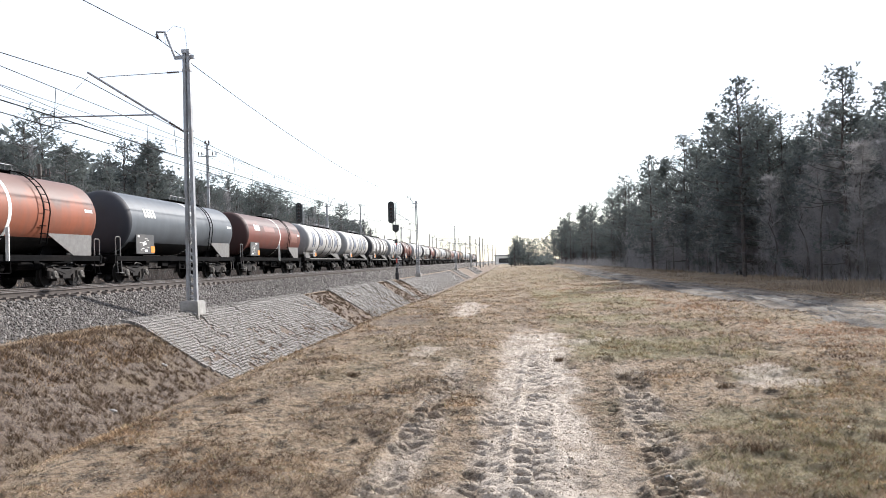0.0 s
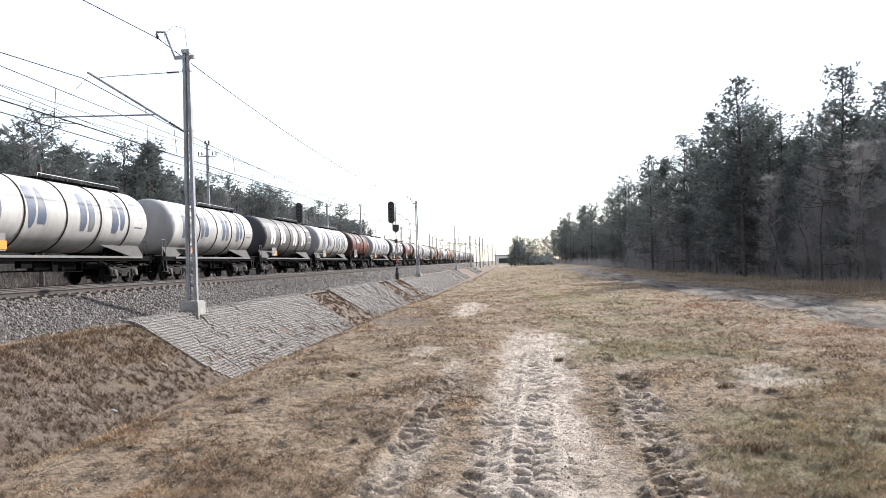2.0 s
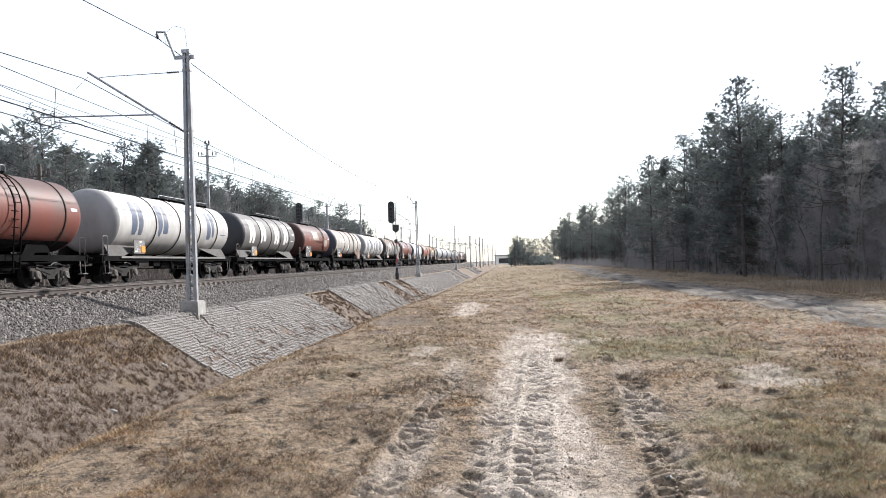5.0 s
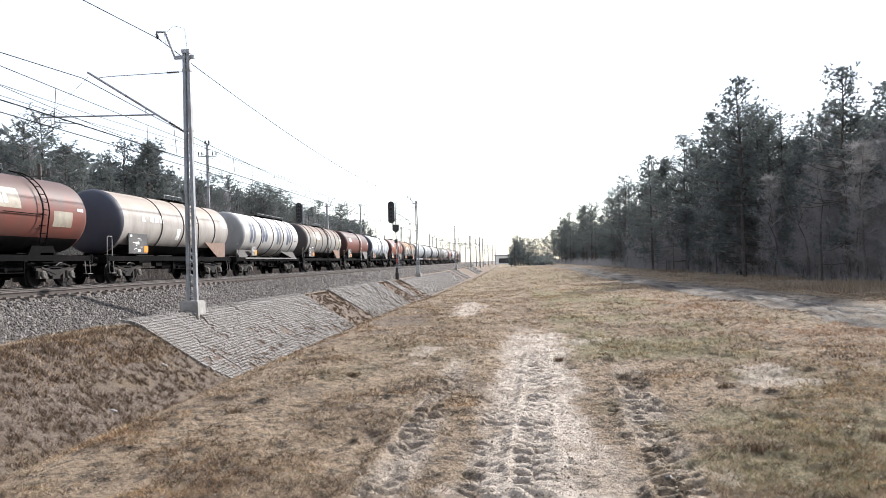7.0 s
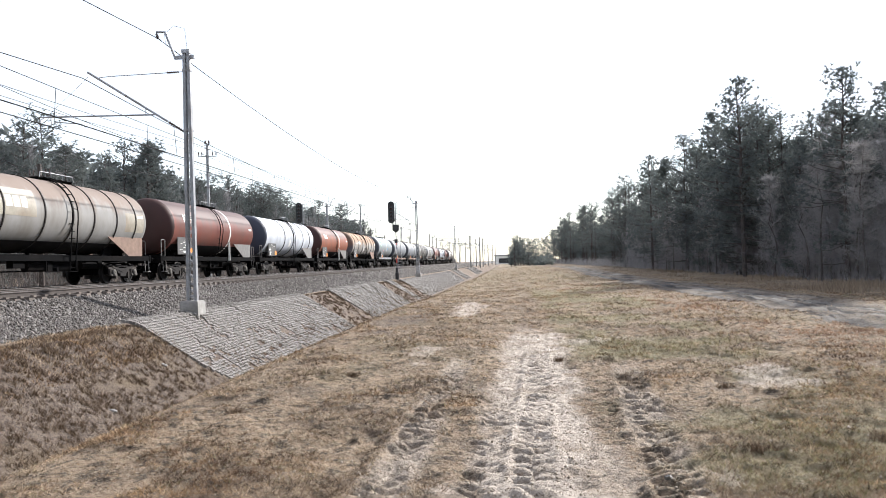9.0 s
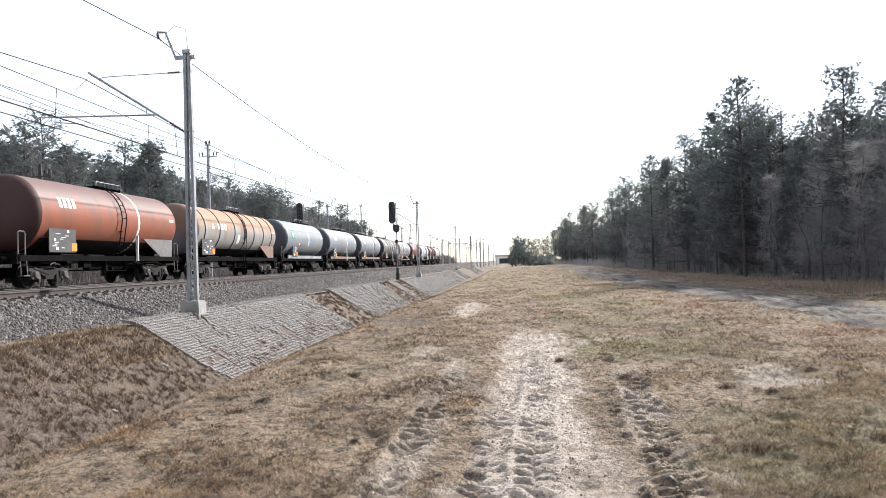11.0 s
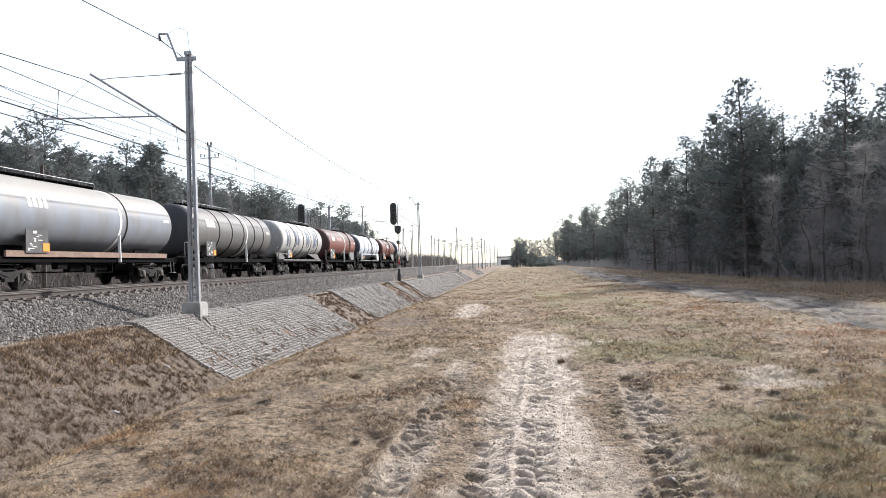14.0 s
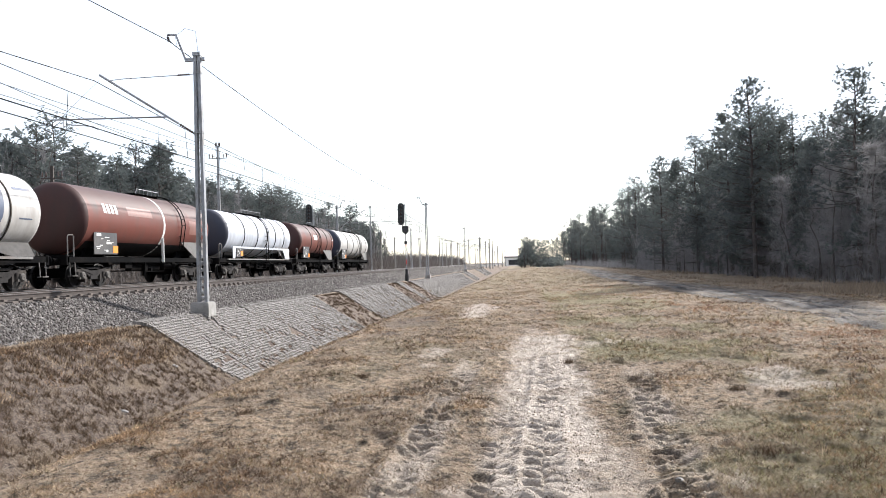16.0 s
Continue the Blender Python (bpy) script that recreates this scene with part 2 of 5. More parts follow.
def spaced(*runs):
    out = []
    for a, b, n in runs:
        out.extend(np.linspace(a, b, n, endpoint=False))
    return np.array(out)


xs = np.concatenate([[-4000, -1200, -400, -150], spaced((-60, -23, 12), (-23, -12, 12), (-12, -4.6, 52), (-4.6, -1.6, 40), (-1.6, 1.7, 174), (1.7, 4.2, 60), (4.2, 12, 48), (12, 30, 18)), [30, 40, 60, 150, 400, 1200, 4000]])
ys = np.concatenate([[-400, -100, -40, -12], spaced((-6, 3.6, 14), (3.6, 9, 290), (9, 13, 130), (13, 18, 90), (18, 30, 90), (30, 70, 90), (70, 160, 60)), np.geomspace(160, 4200, 40)])
gx, gy = np.meshgrid(xs, ys)
gz = np.interp(gx, PX, PZ) + relief(gx, gy)
nx, ny = len(xs), len(ys)
idx = np.arange(nx * ny).reshape(ny, nx)
faces = np.stack([idx[:-1, :-1], idx[:-1, 1:], idx[1:, 1:], idx[1:, :-1]], -1).reshape(-1, 4)
gm = bpy.data.meshes.new("ground")
gm.from_pydata(np.stack([gx, gy, gz], -1).reshape(-1, 3).tolist(), [], faces.tolist())
gm.polygons.foreach_set("use_smooth", [True] * len(gm.polygons))
cover = gm.color_attributes.new("cover", "FLOAT_COLOR", "POINT")
cover.data.foreach_set("color", np.stack([sandy(gx, gy), 0.6 * greenish(gx, gy) * (1 - roadway(gx, gy)), roadway(gx, gy) * (0.78 + 0.22 * np.sin((gx - 9.2 - 0.5 * np.sin(gy / 17.0)) * 6.0 + 2.5 * fuzz(gx, gy, 4, 3))), bare(gx, gy)], -1).reshape(-1))


def ground_material():
    m = bpy.data.materials.new("verge_ground")
    m.use_nodes = True
    n, l = m.node_tree.nodes, m.node_tree.links
    p = n["Principled BSDF"]
    p.inputs["Roughness"].default_value = 0.95
    p.inputs["Specular IOR Level"].default_value = 0.2
    pos = n.new("ShaderNodeNewGeometry")

    def cloud(scale, lo, hi, detail=6):
        t = n.new("ShaderNodeTexNoise")
        t.inputs["Scale"].default_value, t.inputs["Detail"].default_value, t.inputs["Roughness"].default_value = scale, detail, 0.7
        l.new(pos.outputs["Position"], t.inputs["Vector"])
        r = n.new("ShaderNodeMapRange")
        r.inputs[1].default_value, r.inputs[2].default_value = lo, hi
        l.new(t.outputs[0], r.inputs[0])
        return r.outputs[0], t.outputs[0]

    def mix(fac, a, b):
        x = n.new("ShaderNodeMix")
        x.data_type = "RGBA"
        l.new(fac, x.inputs["Factor"])
        for socket, v in (("A", a), ("B", b)):
            if isinstance(v, tuple):
                x.inputs[socket].default_value = (*v, 1)
            else:
                l.new(v, x.inputs[socket])
        return x.outputs["Result"]

    at = n.new("ShaderNodeAttribute")
    at.attribute_name = "cover"
    sep = n.new("ShaderNodeSeparateColor")
    l.new(at.outputs["Color"], sep.inputs[0])
    dry = mix(cloud(0.7, 0.42, 0.62)[0], (0.35, 0.26, 0.18), (0.19, 0.145, 0.112))
    dry = mix(cloud(0.35, 0.55, 0.68)[0], dry, (0.24, 0.15, 0.085))
    dry = mix(cloud(7, 0.47, 0.60)[0], dry, (0.085, 0.068, 0.053))
    dry = mix(cloud(30, 0.52, 0.64)[0], dry, (0.37, 0.31, 0.22))
    dry = mix(cloud(24, 0.55, 0.66)[0], dry, (0.05, 0.04, 0.03))
    green = mix(cloud(12, 0.4, 0.65)[0], (0.24, 0.222, 0.12), (0.125, 0.115, 0.068))
    soil = mix(cloud(5, 0.4, 0.62)[0], (0.185, 0.143, 0.115), (0.10, 0.077, 0.063))
    soil = mix(cloud(16, 0.5, 0.62)[0], soil, (0.04, 0.031, 0.026))
    soil = mix(cloud(0.8, 0.5, 0.66)[0], soil, (0.15, 0.112, 0.075))
    soil = mix(cloud(26, 0.52, 0.66)[0], soil, (0.31, 0.262, 0.215))
    sand = mix(cloud(7, 0.4, 0.65)[0], (0.60, 0.525, 0.455), (0.41, 0.35, 0.295))
    sand = mix(cloud(32, 0.55, 0.68)[0], sand, (0.14, 0.112, 0.085))
    road = mix(cloud(0.6, 0.45, 0.58)[0], (0.145, 0.137, 0.13), (0.055, 0.053, 0.053))
    road = mix(cloud(8, 0.5, 0.7)[0], road, (0.055, 0.052, 0.05))
    long = n.new("ShaderNodeMapping")                # wheel streaks drawn out along the road
    long.inputs["Scale"].default_value = (2.6, 0.16, 1.0)
    l.new(pos.outputs["Position"], long.inputs[0])
    for lo, hi, turn, tone in ((0.50, 0.60, 0.0, (0.22, 0.205, 0.19)), (0.54, 0.60, 31.0, (0.028, 0.027, 0.029))):
        long2 = n.new("ShaderNodeVectorMath")
        long2.inputs[1].default_value = (turn, turn, 0)
        l.new(long.outputs[0], long2.inputs[0])
        t = n.new("ShaderNodeTexNoise")
        t.inputs["Scale"].default_value, t.inputs["Detail"].default_value = 1.0, 5
        l.new(long2.outputs[0], t.inputs["Vector"])
        r = n.new("ShaderNodeMapRange")
        r.inputs[1].default_value, r.inputs[2].default_value = lo, hi
        l.new(t.outputs[0], r.inputs[0])
        road = mix(r.outputs[0], road, tone)
    c = mix(at.outputs["Alpha"], dry, soil)
    c = mix(sep.outputs[1], c, green)
    c = mix(sep.outputs[2], c, road)
    c = mix(sep.outputs[0], c, sand)
    l.new(c, p.inputs["Base Color"])
    bp = n.new("ShaderNodeBump")
    bp.inputs["Strength"].default_value, bp.inputs["Distance"].default_value = 1.0, 0.09
    l.new(cloud(22, 0.3, 0.7, 8)[1], bp.inputs["Height"])
    l.new(bp.outputs[0], p.inputs["Normal"])
    return m


gm.materials.append(ground_material())
ground = tagged(new("ground", gm), "dry yellow-brown mown grass verge with worn sandy wheel ruts", "ground", kind="structure")

# ballast bed
bal = Shape()
sec = [(-22.4, -0.05), (-20.5, RAIL - 0.27), (-13.62, RAIL - 0.27), (-11.95, -0.05)]
bal.add([(x, y, z) for y in (-200, 1500) for x, z in sec], [(0, 1, 5, 4), (1, 2, 6, 5), (2, 3, 7, 6)])
tagged(part("ballast", bal, M["ballast"], smooth=0), "grey crushed stone ballast bed under two tracks", "ballast", kind="structure")


def bulk(name, v, f, material, label, category):
    """Many small pieces as one mesh: v (n, k, 3) corners, f faces of one piece."""
    n, k = v.shape[0], v.shape[1]
    ff = (np.array(f)[None] + (np.arange(n) * k)[:, None, None]).reshape(-1, len(f[0]))
    me = bpy.data.meshes.new(name)
    me.vertices.add(n * k)
    me.vertices.foreach_set("co", v.reshape(-1).astype(np.float32))
    me.loops.add(ff.size)
    me.loops.foreach_set("vertex_index", ff.reshape(-1).astype(np.int32))
    me.polygons.add(len(ff))
    me.polygons.foreach_set("loop_start", (np.arange(len(ff)) * ff.shape[1]).astype(np.int32))
    me.update(calc_edges=True)
    me.validate()
    me.materials.append(material)
    return tagged(new(name, me), label, category, kind="stuff")


def island(name, colors, rough=0.9, soft=0.0, patches=()):
    """A material whose colour varies from piece to piece."""
    m = bpy.data.materials.new(name)
    m.use_nodes = True
    n, l = m.node_tree.nodes, m.node_tree.links
    p = n["Principled BSDF"]
    p.inputs["Roughness"].default_value = rough
    p.inputs["Specular IOR Level"].default_value = 0.25
    geo = n.new("ShaderNodeNewGeometry")
    ramp = n.new("ShaderNodeValToRGB")
    el = ramp.color_ramp.elements
    while len(el) < len(colors):
        el.new(0.5)
    for i, c in enumerate(colors):
        el[i].position, el[i].color = i / (len(colors) - 1), (*c, 1)
    l.new(geo.outputs["Random Per Island"], ramp.inputs[0])
    tone = ramp.outputs[0]
    for scale, lo, hi, share, color in patches:      # stretches of another tint
        t = n.new("ShaderNodeTexNoise")
        t.inputs["Scale"].default_value, t.inputs["Detail"].default_value = scale, 5
        l.new(geo.outputs["Position"], t.inputs["Vector"])
        r = n.new("ShaderNodeMapRange")
        r.inputs[1].default_value, r.inputs[2].default_value, r.inputs[4].default_value = lo, hi, share
        l.new(t.outputs[0], r.inputs[0])
        x = n.new("ShaderNodeMix")
        x.data_type, x.blend_type = "RGBA", "MULTIPLY"
        l.new(r.outputs[0], x.inputs["Factor"])
        l.new(tone, x.inputs["A"])
        x.inputs["B"].default_value = (*color, 1)
        tone = x.outputs["Result"]
    l.new(tone, p.inputs["Base Color"])
    if soft:
        tr = n.new("ShaderNodeBsdfTranslucent")
        l.new(tone, tr.inputs[0])
        ms = n.new("ShaderNodeMixShader")
        ms.inputs[0].default_value = soft
        l.new(p.outputs[0], ms.inputs[1])
        l.new(tr.outputs[0], ms.inputs[2])
        l.new(ms.outputs[0], n["Material Output"].inputs[0])
    return m


def blades(rs, x, y, z, high, wide, lean):
    """Grass blades as single bent slivers: arrays in, (n, 3, 3) out."""
    n = len(x)
    a = rs.rand(n) * 6.283
    t = rs.rand(n) * 6.283
    l = high * lean * (0.3 + rs.rand(n))
    base = np.stack([x, y, z - 0.005], -1)
    side = np.stack([np.cos(a), np.sin(a), np.zeros(n)], -1) * wide[:, None] / 2
    tip = base + np.stack([np.cos(t) * l, np.sin(t) * l, high], -1)
    return np.stack([base - side, base + side, tip], 1)


rs = np.random.RandomState(11)
n = 760000
d = 3.9 * (170 / 3.9) ** rs.rand(n)
w = (rs.rand(n) - 0.5) * 1.28 - 0.085
x, y = d * w, d
keep = (x > -5.4) & (x < 13)
x, y, d = x[keep], y[keep], d[keep]
thick = (1 - 0.8 * worn_ruts(x, y)) * (1 - 0.93 * sandy(x, y)) * (1 - 0.97 * roadway(x, y)) * (0.48 + 0.70 * tussock(x, y)) * np.where(x > -4, 1 - 0.6 * bare(x, y), 1.0)
keep = rs.rand(len(x)) < thick
x, y, d = x[keep], y[keep], d[keep]
z = np.interp(x, PX, PZ) + relief(x, y)
tall = (0.75 + 0.25 * step(y, 6, 12)) * (0.55 + 0.75 * tussock(x, y)) * (0.016 + 0.052 * rs.rand(len(x)) ** 2) * (0.6 + 0.9 * clouds(x, y, 2.5, 61))
isgreen = rs.rand(len(x)) < 0.05 + 0.34 * greenish(x, y)
isrust = ~isgreen & (rs.rand(len(x)) < 0.75 * rusty(x, y))
wide = np.maximum(0.0032, 0.0009 * d)
b = blades(rs, x, y, z, tall, wide, 1.5)
M["straw"] = island("straw_blades", ((0.065, 0.046, 0.034), (0.33, 0.24, 0.16), (0.54, 0.425, 0.285), (0.13, 0.095, 0.07), (0.74, 0.62, 0.46), (0.35, 0.205, 0.12)), 0.8, 0.25, ((0.45, 0.46, 0.60, 0.9, (0.98, 0.84, 0.68)), (1.1, 0.49, 0.59, 0.85, (0.44, 0.385, 0.36)), (2.6, 0.51, 0.58, 0.9, (0.42, 0.37, 0.345)), (6.0, 0.50, 0.58, 0.95, (0.30, 0.265, 0.25))))
M["fresh"] = island("green_blades", ((0.11, 0.112, 0.052), (0.29, 0.265, 0.12), (0.18, 0.17, 0.08), (0.46, 0.40, 0.23)), 0.8, 0.3, ((1.4, 0.50, 0.60, 0.6, (0.6, 0.58, 0.56)), (4.5, 0.50, 0.57, 0.95, (0.36, 0.34, 0.32))))
M["rusty"] = island("rusty_blades", ((0.16, 0.085, 0.055), (0.37, 0.20, 0.12), (0.46, 0.29, 0.18), (0.26, 0.14, 0.085)), 0.8, 0.25, ((1.1, 0.50, 0.60, 0.9, (0.5, 0.46, 0.44)),))
bulk("rusty_grass", b[isrust], [(0, 1, 2)], M["rusty"], "orange-brown dead grass in loose patches", "grass")
bulk("dry_grass", b[~isgreen & ~isrust], [(0, 1, 2)], M["straw"], "short dry straw-coloured grass covering the verge", "grass")
bulk("green_grass", b[isgreen], [(0, 1, 2)], M["fresh"], "sparse green grass among the dry stalks", "grass")

# taller dead weeds on the ditch bank and reddish grass along the wood
cx, cy = -11.3 + 6.5 * rs.rand(9000), 9 * (80 / 9) ** rs.rand(9000)
keep = (paved(cx, cy) < 0.5) | (rs.rand(9000) < 0.15 + 0.75 * step(cx, -9.9, -8.4) * step(clouds(cx, cy, 0.8, 77), 0.35, 0.55))
cx, cy = cx[keep], cy[keep]
wide = np.repeat(0.02 + 0.06 * rs.rand(len(cx)) ** 2, 22)
x, y = np.repeat(cx, 22), np.repeat(cy, 22)
x, y = x + rs.normal(0, 1, len(x)) * wide, y + rs.normal(0, 1, len(x)) * wide
z = np.interp(x, PX, PZ) + relief(x, y)
M["dead"] = island("dead_weeds", ((0.06, 0.042, 0.03), (0.13, 0.09, 0.06), (0.21, 0.15, 0.10), (0.08, 0.056, 0.04)), 0.9, 0.1)
bulk("dead_weeds", blades(rs, x, y, z, 0.03 + 0.085 * rs.rand(len(x)), 0.006 + 0.0006 * y, 1.1), [(0, 1, 2)], M["dead"], "clumps of dark brown dead weeds on the ditch bank", "weeds")
m = 16000
x, y = -12.0 + 2.4 * rs.rand(m), 9 + 12.5 * rs.rand(m)
keep = rs.rand(m) < step(clouds(x, y, 0.8, 91), 0.3, 0.55)
x, y = x[keep], y[keep]
bulk("bank_grass", blades(rs, x, y, np.interp(x, PX, PZ) + relief(x, y), 0.04 + 0.08 * rs.rand(len(x)), np.full(len(x), 0.02), 0.9), [(0, 1, 2)], M["straw"], "matted dry grass along the top of the bank", "grass")
m = 60000
y = 15 * (130 / 15) ** rs.rand(m)
x = 12.0 + 3.2 * rs.rand(m) + 1.2 * step(y, 45, 110)
keep = rs.rand(m) < (0.7 - 0.5 * step(y, 32, 50)) * step(clouds(x, y, 3, 71), 0.50, 0.66)
x, y = x[keep], y[keep]
z = np.interp(x, PX, PZ)
M["reed"] = island("tall_dry_grass", ((0.20, 0.15, 0.11), (0.32, 0.25, 0.18), (0.17, 0.13, 0.10), (0.42, 0.34, 0.25)), 0.85, 0.2)
bulk("tall_dry_grass", blades(rs, x, y, z, 0.08 + 0.30 * rs.rand(len(x)) ** 2, 0.006 + 0.0007 * y, 0.6), [(0, 1, 2)], M["reed"], "tall reddish dry grass along the forest edge", "grass")


def tuft(x, y, r, high, n, seed):
    q = np.random.RandomState(seed)
    px, py = x + q.normal(0, r, n), y + q.normal(0, r, n)
    pz = np.array([lie(x, y)] * n)
    v = blades(q, px - x, py - y, pz - pz, high * (0.5 + q.rand(n)), np.full(n, 0.008), 0.8)
    ob = bulk("grass_tuft", v, [(0, 1, 2)], M["dead"] if seed % 2 else M["fresh"], "small dark tuft of tangled grass on the verge", "grass tuft")
    del ob["kind"]
    ob.location = (x, y, lie(x, y))


for i, (x, y, r) in enumerate(((1.46, 9.5, 0.05), (1.95, 6.15, 0.06), (-2.27, 10.6, 0.05), (2.55, 9.3, 0.05), (0.75, 12.2, 0.04), (3.1, 6.6, 0.06), (-3.1, 8.2, 0.05))):
    tuft(x, y, r, 0.07, 160, 2 * i + 1)

# crumbs of soil and sand in the wheel tracks
octa = np.array([(1, 0, 0), (-1, 0, 0), (0, 1, 0), (0, -1, 0), (0, 0, 1), (0, 0, -1)], float)
OCTA = [(0, 2, 4), (2, 1, 4), (1, 3, 4), (3, 0, 4), (2, 0, 5), (1, 2, 5), (3, 1, 5), (0, 3, 5)]
m = 15000
y = 4 * (26 / 4) ** rs.rand(m)
x = -2.6 + 6.6 * rs.rand(m)
keep = rs.rand(m) < 0.12 + 0.88 * np.maximum(sandy(x, y), 0.8 * worn_ruts(x, y))
x, y = x[keep], y[keep]
m = len(x)
r = 0.003 + 0.012 * rs.rand(m) ** 3 + 0.0005 * y
v = octa[None] * (0.5 + 0.8 * rs.rand(m, 6, 1)) * r[:, None, None] + np.stack([x, y, np.interp(x, PX, PZ) + relief(x, y) + r * 0.3], -1)[:, None]
M["crumb"] = island("soil_crumbs", ((0.34, 0.29, 0.23), (0.42, 0.36, 0.29), (0.50, 0.44, 0.36), (0.25, 0.205, 0.16), (0.45, 0.39, 0.315)), 0.95)
bulk("soil_crumbs", v, OCTA, M["crumb"], "loose crumbs of sandy soil in the wheel tracks", "soil")

# ballast stones near the eye
m = 56000
y = 12 * (260 / 12) ** rs.rand(m)
u = rs.rand(m)
x = np.where(u < 0.8, -13.62 + 1.75 * rs.rand(m), np.where(u < 0.9, -13.62 - 1.4 * rs.rand(m), -15.9 - 1.4 * rs.rand(m)))
z = np.interp(x, [p[0] for p in sec], [p[1] for p in sec])
r = (0.022 + 0.03 * rs.rand(m)) * np.maximum(1, y / 38)
octa = np.array([(1, 0, 0), (-1, 0, 0), (0, 1, 0), (0, -1, 0), (0, 0, 1), (0, 0, -1)], float)
v = octa[None] * (0.6 + 0.7 * rs.rand(m, 6, 1)) * r[:, None, None]
t = rs.rand(m) * 6.283
c, sn = np.cos(t)[:, None], np.sin(t)[:, None]
tilt = rs.normal(0, 0.4, (m, 1))
v = np.stack([v[..., 0] * c - v[..., 1] * sn, v[..., 0] * sn + v[..., 1] * c, v[..., 2] + v[..., 0] * tilt], -1)
v += np.stack([x, y, z + r * 0.35], -1)[:, None]
M["stone"] = island("ballast_stones", ((0.032, 0.029, 0.027), (0.135, 0.124, 0.116), (0.075, 0.068, 0.063), (0.29, 0.27, 0.255), (0.058, 0.05, 0.044), (0.115, 0.105, 0.098)), 0.95)
bulk("ballast_stones", v, [(0, 2, 4), (2, 1, 4), (1, 3, 4), (3, 0, 4), (2, 0, 5), (1, 2, 5), (3, 1, 5), (0, 3, 5)], M["stone"], "loose grey crushed stones on the ballast shoulder", "stones")
for i, (x, y, q) in enumerate(((-9.3, 19.5, 0.09), (-8.6, 15.6, 0.08), (1.05, 5.3, 0.05), (-0.2, 12.1, 0.04), (-9.6, 22.0, 0.06))):
    sh = Shape()
    rr = random.Random(i)
    sh.lathe([(-q, 0.01), (-q * 0.7, q * 0.55), (0, q * 0.7), (q * 0.8, q * 0.5), (q, 0.01)], 7, "x")
    sh.v = [(a * (0.8 + 0.4 * rr.random()), b * (0.8 + 0.4 * rr.random()), c * 0.6) for a, b, c in sh.v]
    st = tagged(part("stone", sh, M["concrete"], smooth=0), "pale broken stone lying on the soil", "stone", "stones")
    st.matrix_basis = pose(x, y, lie(x, y) + q * 0.2, 10, 20, 40 * i)


# ---- tracks ----
SLEEPER = Shape()
SLEEPER.add([(sx * (1.3 if lvl == 0 else 1.24), sy * (0.15 if lvl == 0 else 0.115), (-0.40, -0.185)[lvl]) for lvl in (0, 1) for sx, sy in ((-1, -1), (1, -1), (1, 1), (-1, 1))],
            [(4, 5, 6, 7), (0, 1, 5, 4), (1, 2, 6, 5), (2, 3, 7, 6), (3, 0, 4, 7)])
for sx in (-0.9, -0.62, 0.62, 0.9):
    SLEEPER.box(sx - 0.05, -0.07, -0.185, sx + 0.05, 0.07, -0.125)


def track(x, first, count):
    t = thing("track", "railway track with rusty rails on concrete sleepers", "railway track", kind="structure")
    t.location = (x, 0, RAIL)
    for s in (-0.753, 0.753):
        r = Shape()
        prof = [(-0.075, -0.172), (0.075, -0.172), (0.075, -0.16), (0.012, -0.14), (0.012, -0.045), (0.036, -0.035), (0.036, -0.006), (0.03, 0), (-0.03, 0), (-0.036, -0.006), (-0.036, -0.035), (-0.012, -0.045), (-0.012, -0.14), (-0.075, -0.16)]
        n = len(prof)
        r.add([(s + a, y, c) for y in (-200, 1500) for a, c in prof], [tuple(range(n))[::-1]] + [(i, (i + 1) % n, (i + 1) % n + n, i + n) for i in range(n)])
        rail = part("rail", r, M["rail"], t, smooth=0)
        part("running_edge", Shape().box(s - 0.028, -200, 0.0005, s + 0.028, 1500, 0.003), M["polish"], rail, "bright worn running surface", smooth=0)
    me = SLEEPER.mesh("sleeper", 0)
    for i in range(count):
        part("sleeper", me, M["sleeper"], t, at=pose(random.gauss(0, 0.01), first + 0.6 * i, 0))
    far = Shape()
    for i in range(900):
        far.box(-1.28, first + 0.6 * (count + i) - 0.14, -0.4, 1.28, first + 0.6 * (count + i) + 0.14, -0.185)
    tagged(part("sleeper_row", far, M["sleeper"], t, smooth=0), kind="stuff")
    return t


track_near, track_far = track(NEAR, 8.0, 260), track(FAR, 14.0, 90)


# ---- paved bank ----
SLOPE = math.hypot(2.4, 1.52)
SWAY = math.atan2(1.52, 2.4)
block = Shape()
bz = 0.05
block.add([(sx * (0.066 if lvl == 0 else 0.058), sy * (0.066 if lvl == 0 else 0.058), (-0.04, bz)[lvl]) for lvl in (0, 1) for sx, sy in ((-1, -1), (1, -1), (1, 1), (-1, 1))],
          [(4, 5, 6, 7), (0, 1, 5, 4), (1, 2, 6, 5), (2, 3, 7, 6), (3, 0, 4, 7)])
M["paving"] = mat("paving_concrete", (0.19, 0.178, 0.165), 0.92, 0, 0.18, 5, 0.5, 45, (0.125, 0.112, 0.098), per=True)
M["pavings"] = island("paving_blocks", ((0.115, 0.106, 0.098), (0.18, 0.169, 0.157), (0.235, 0.222, 0.208), (0.135, 0.124, 0.114)), 0.92)
fine = Shape()
fine.v, fine.f = [(x * 0.80, y * 0.80, z) for x, y, z in block.v], block.f
small = fine.mesh("block", 0)
rng = random.Random(4)
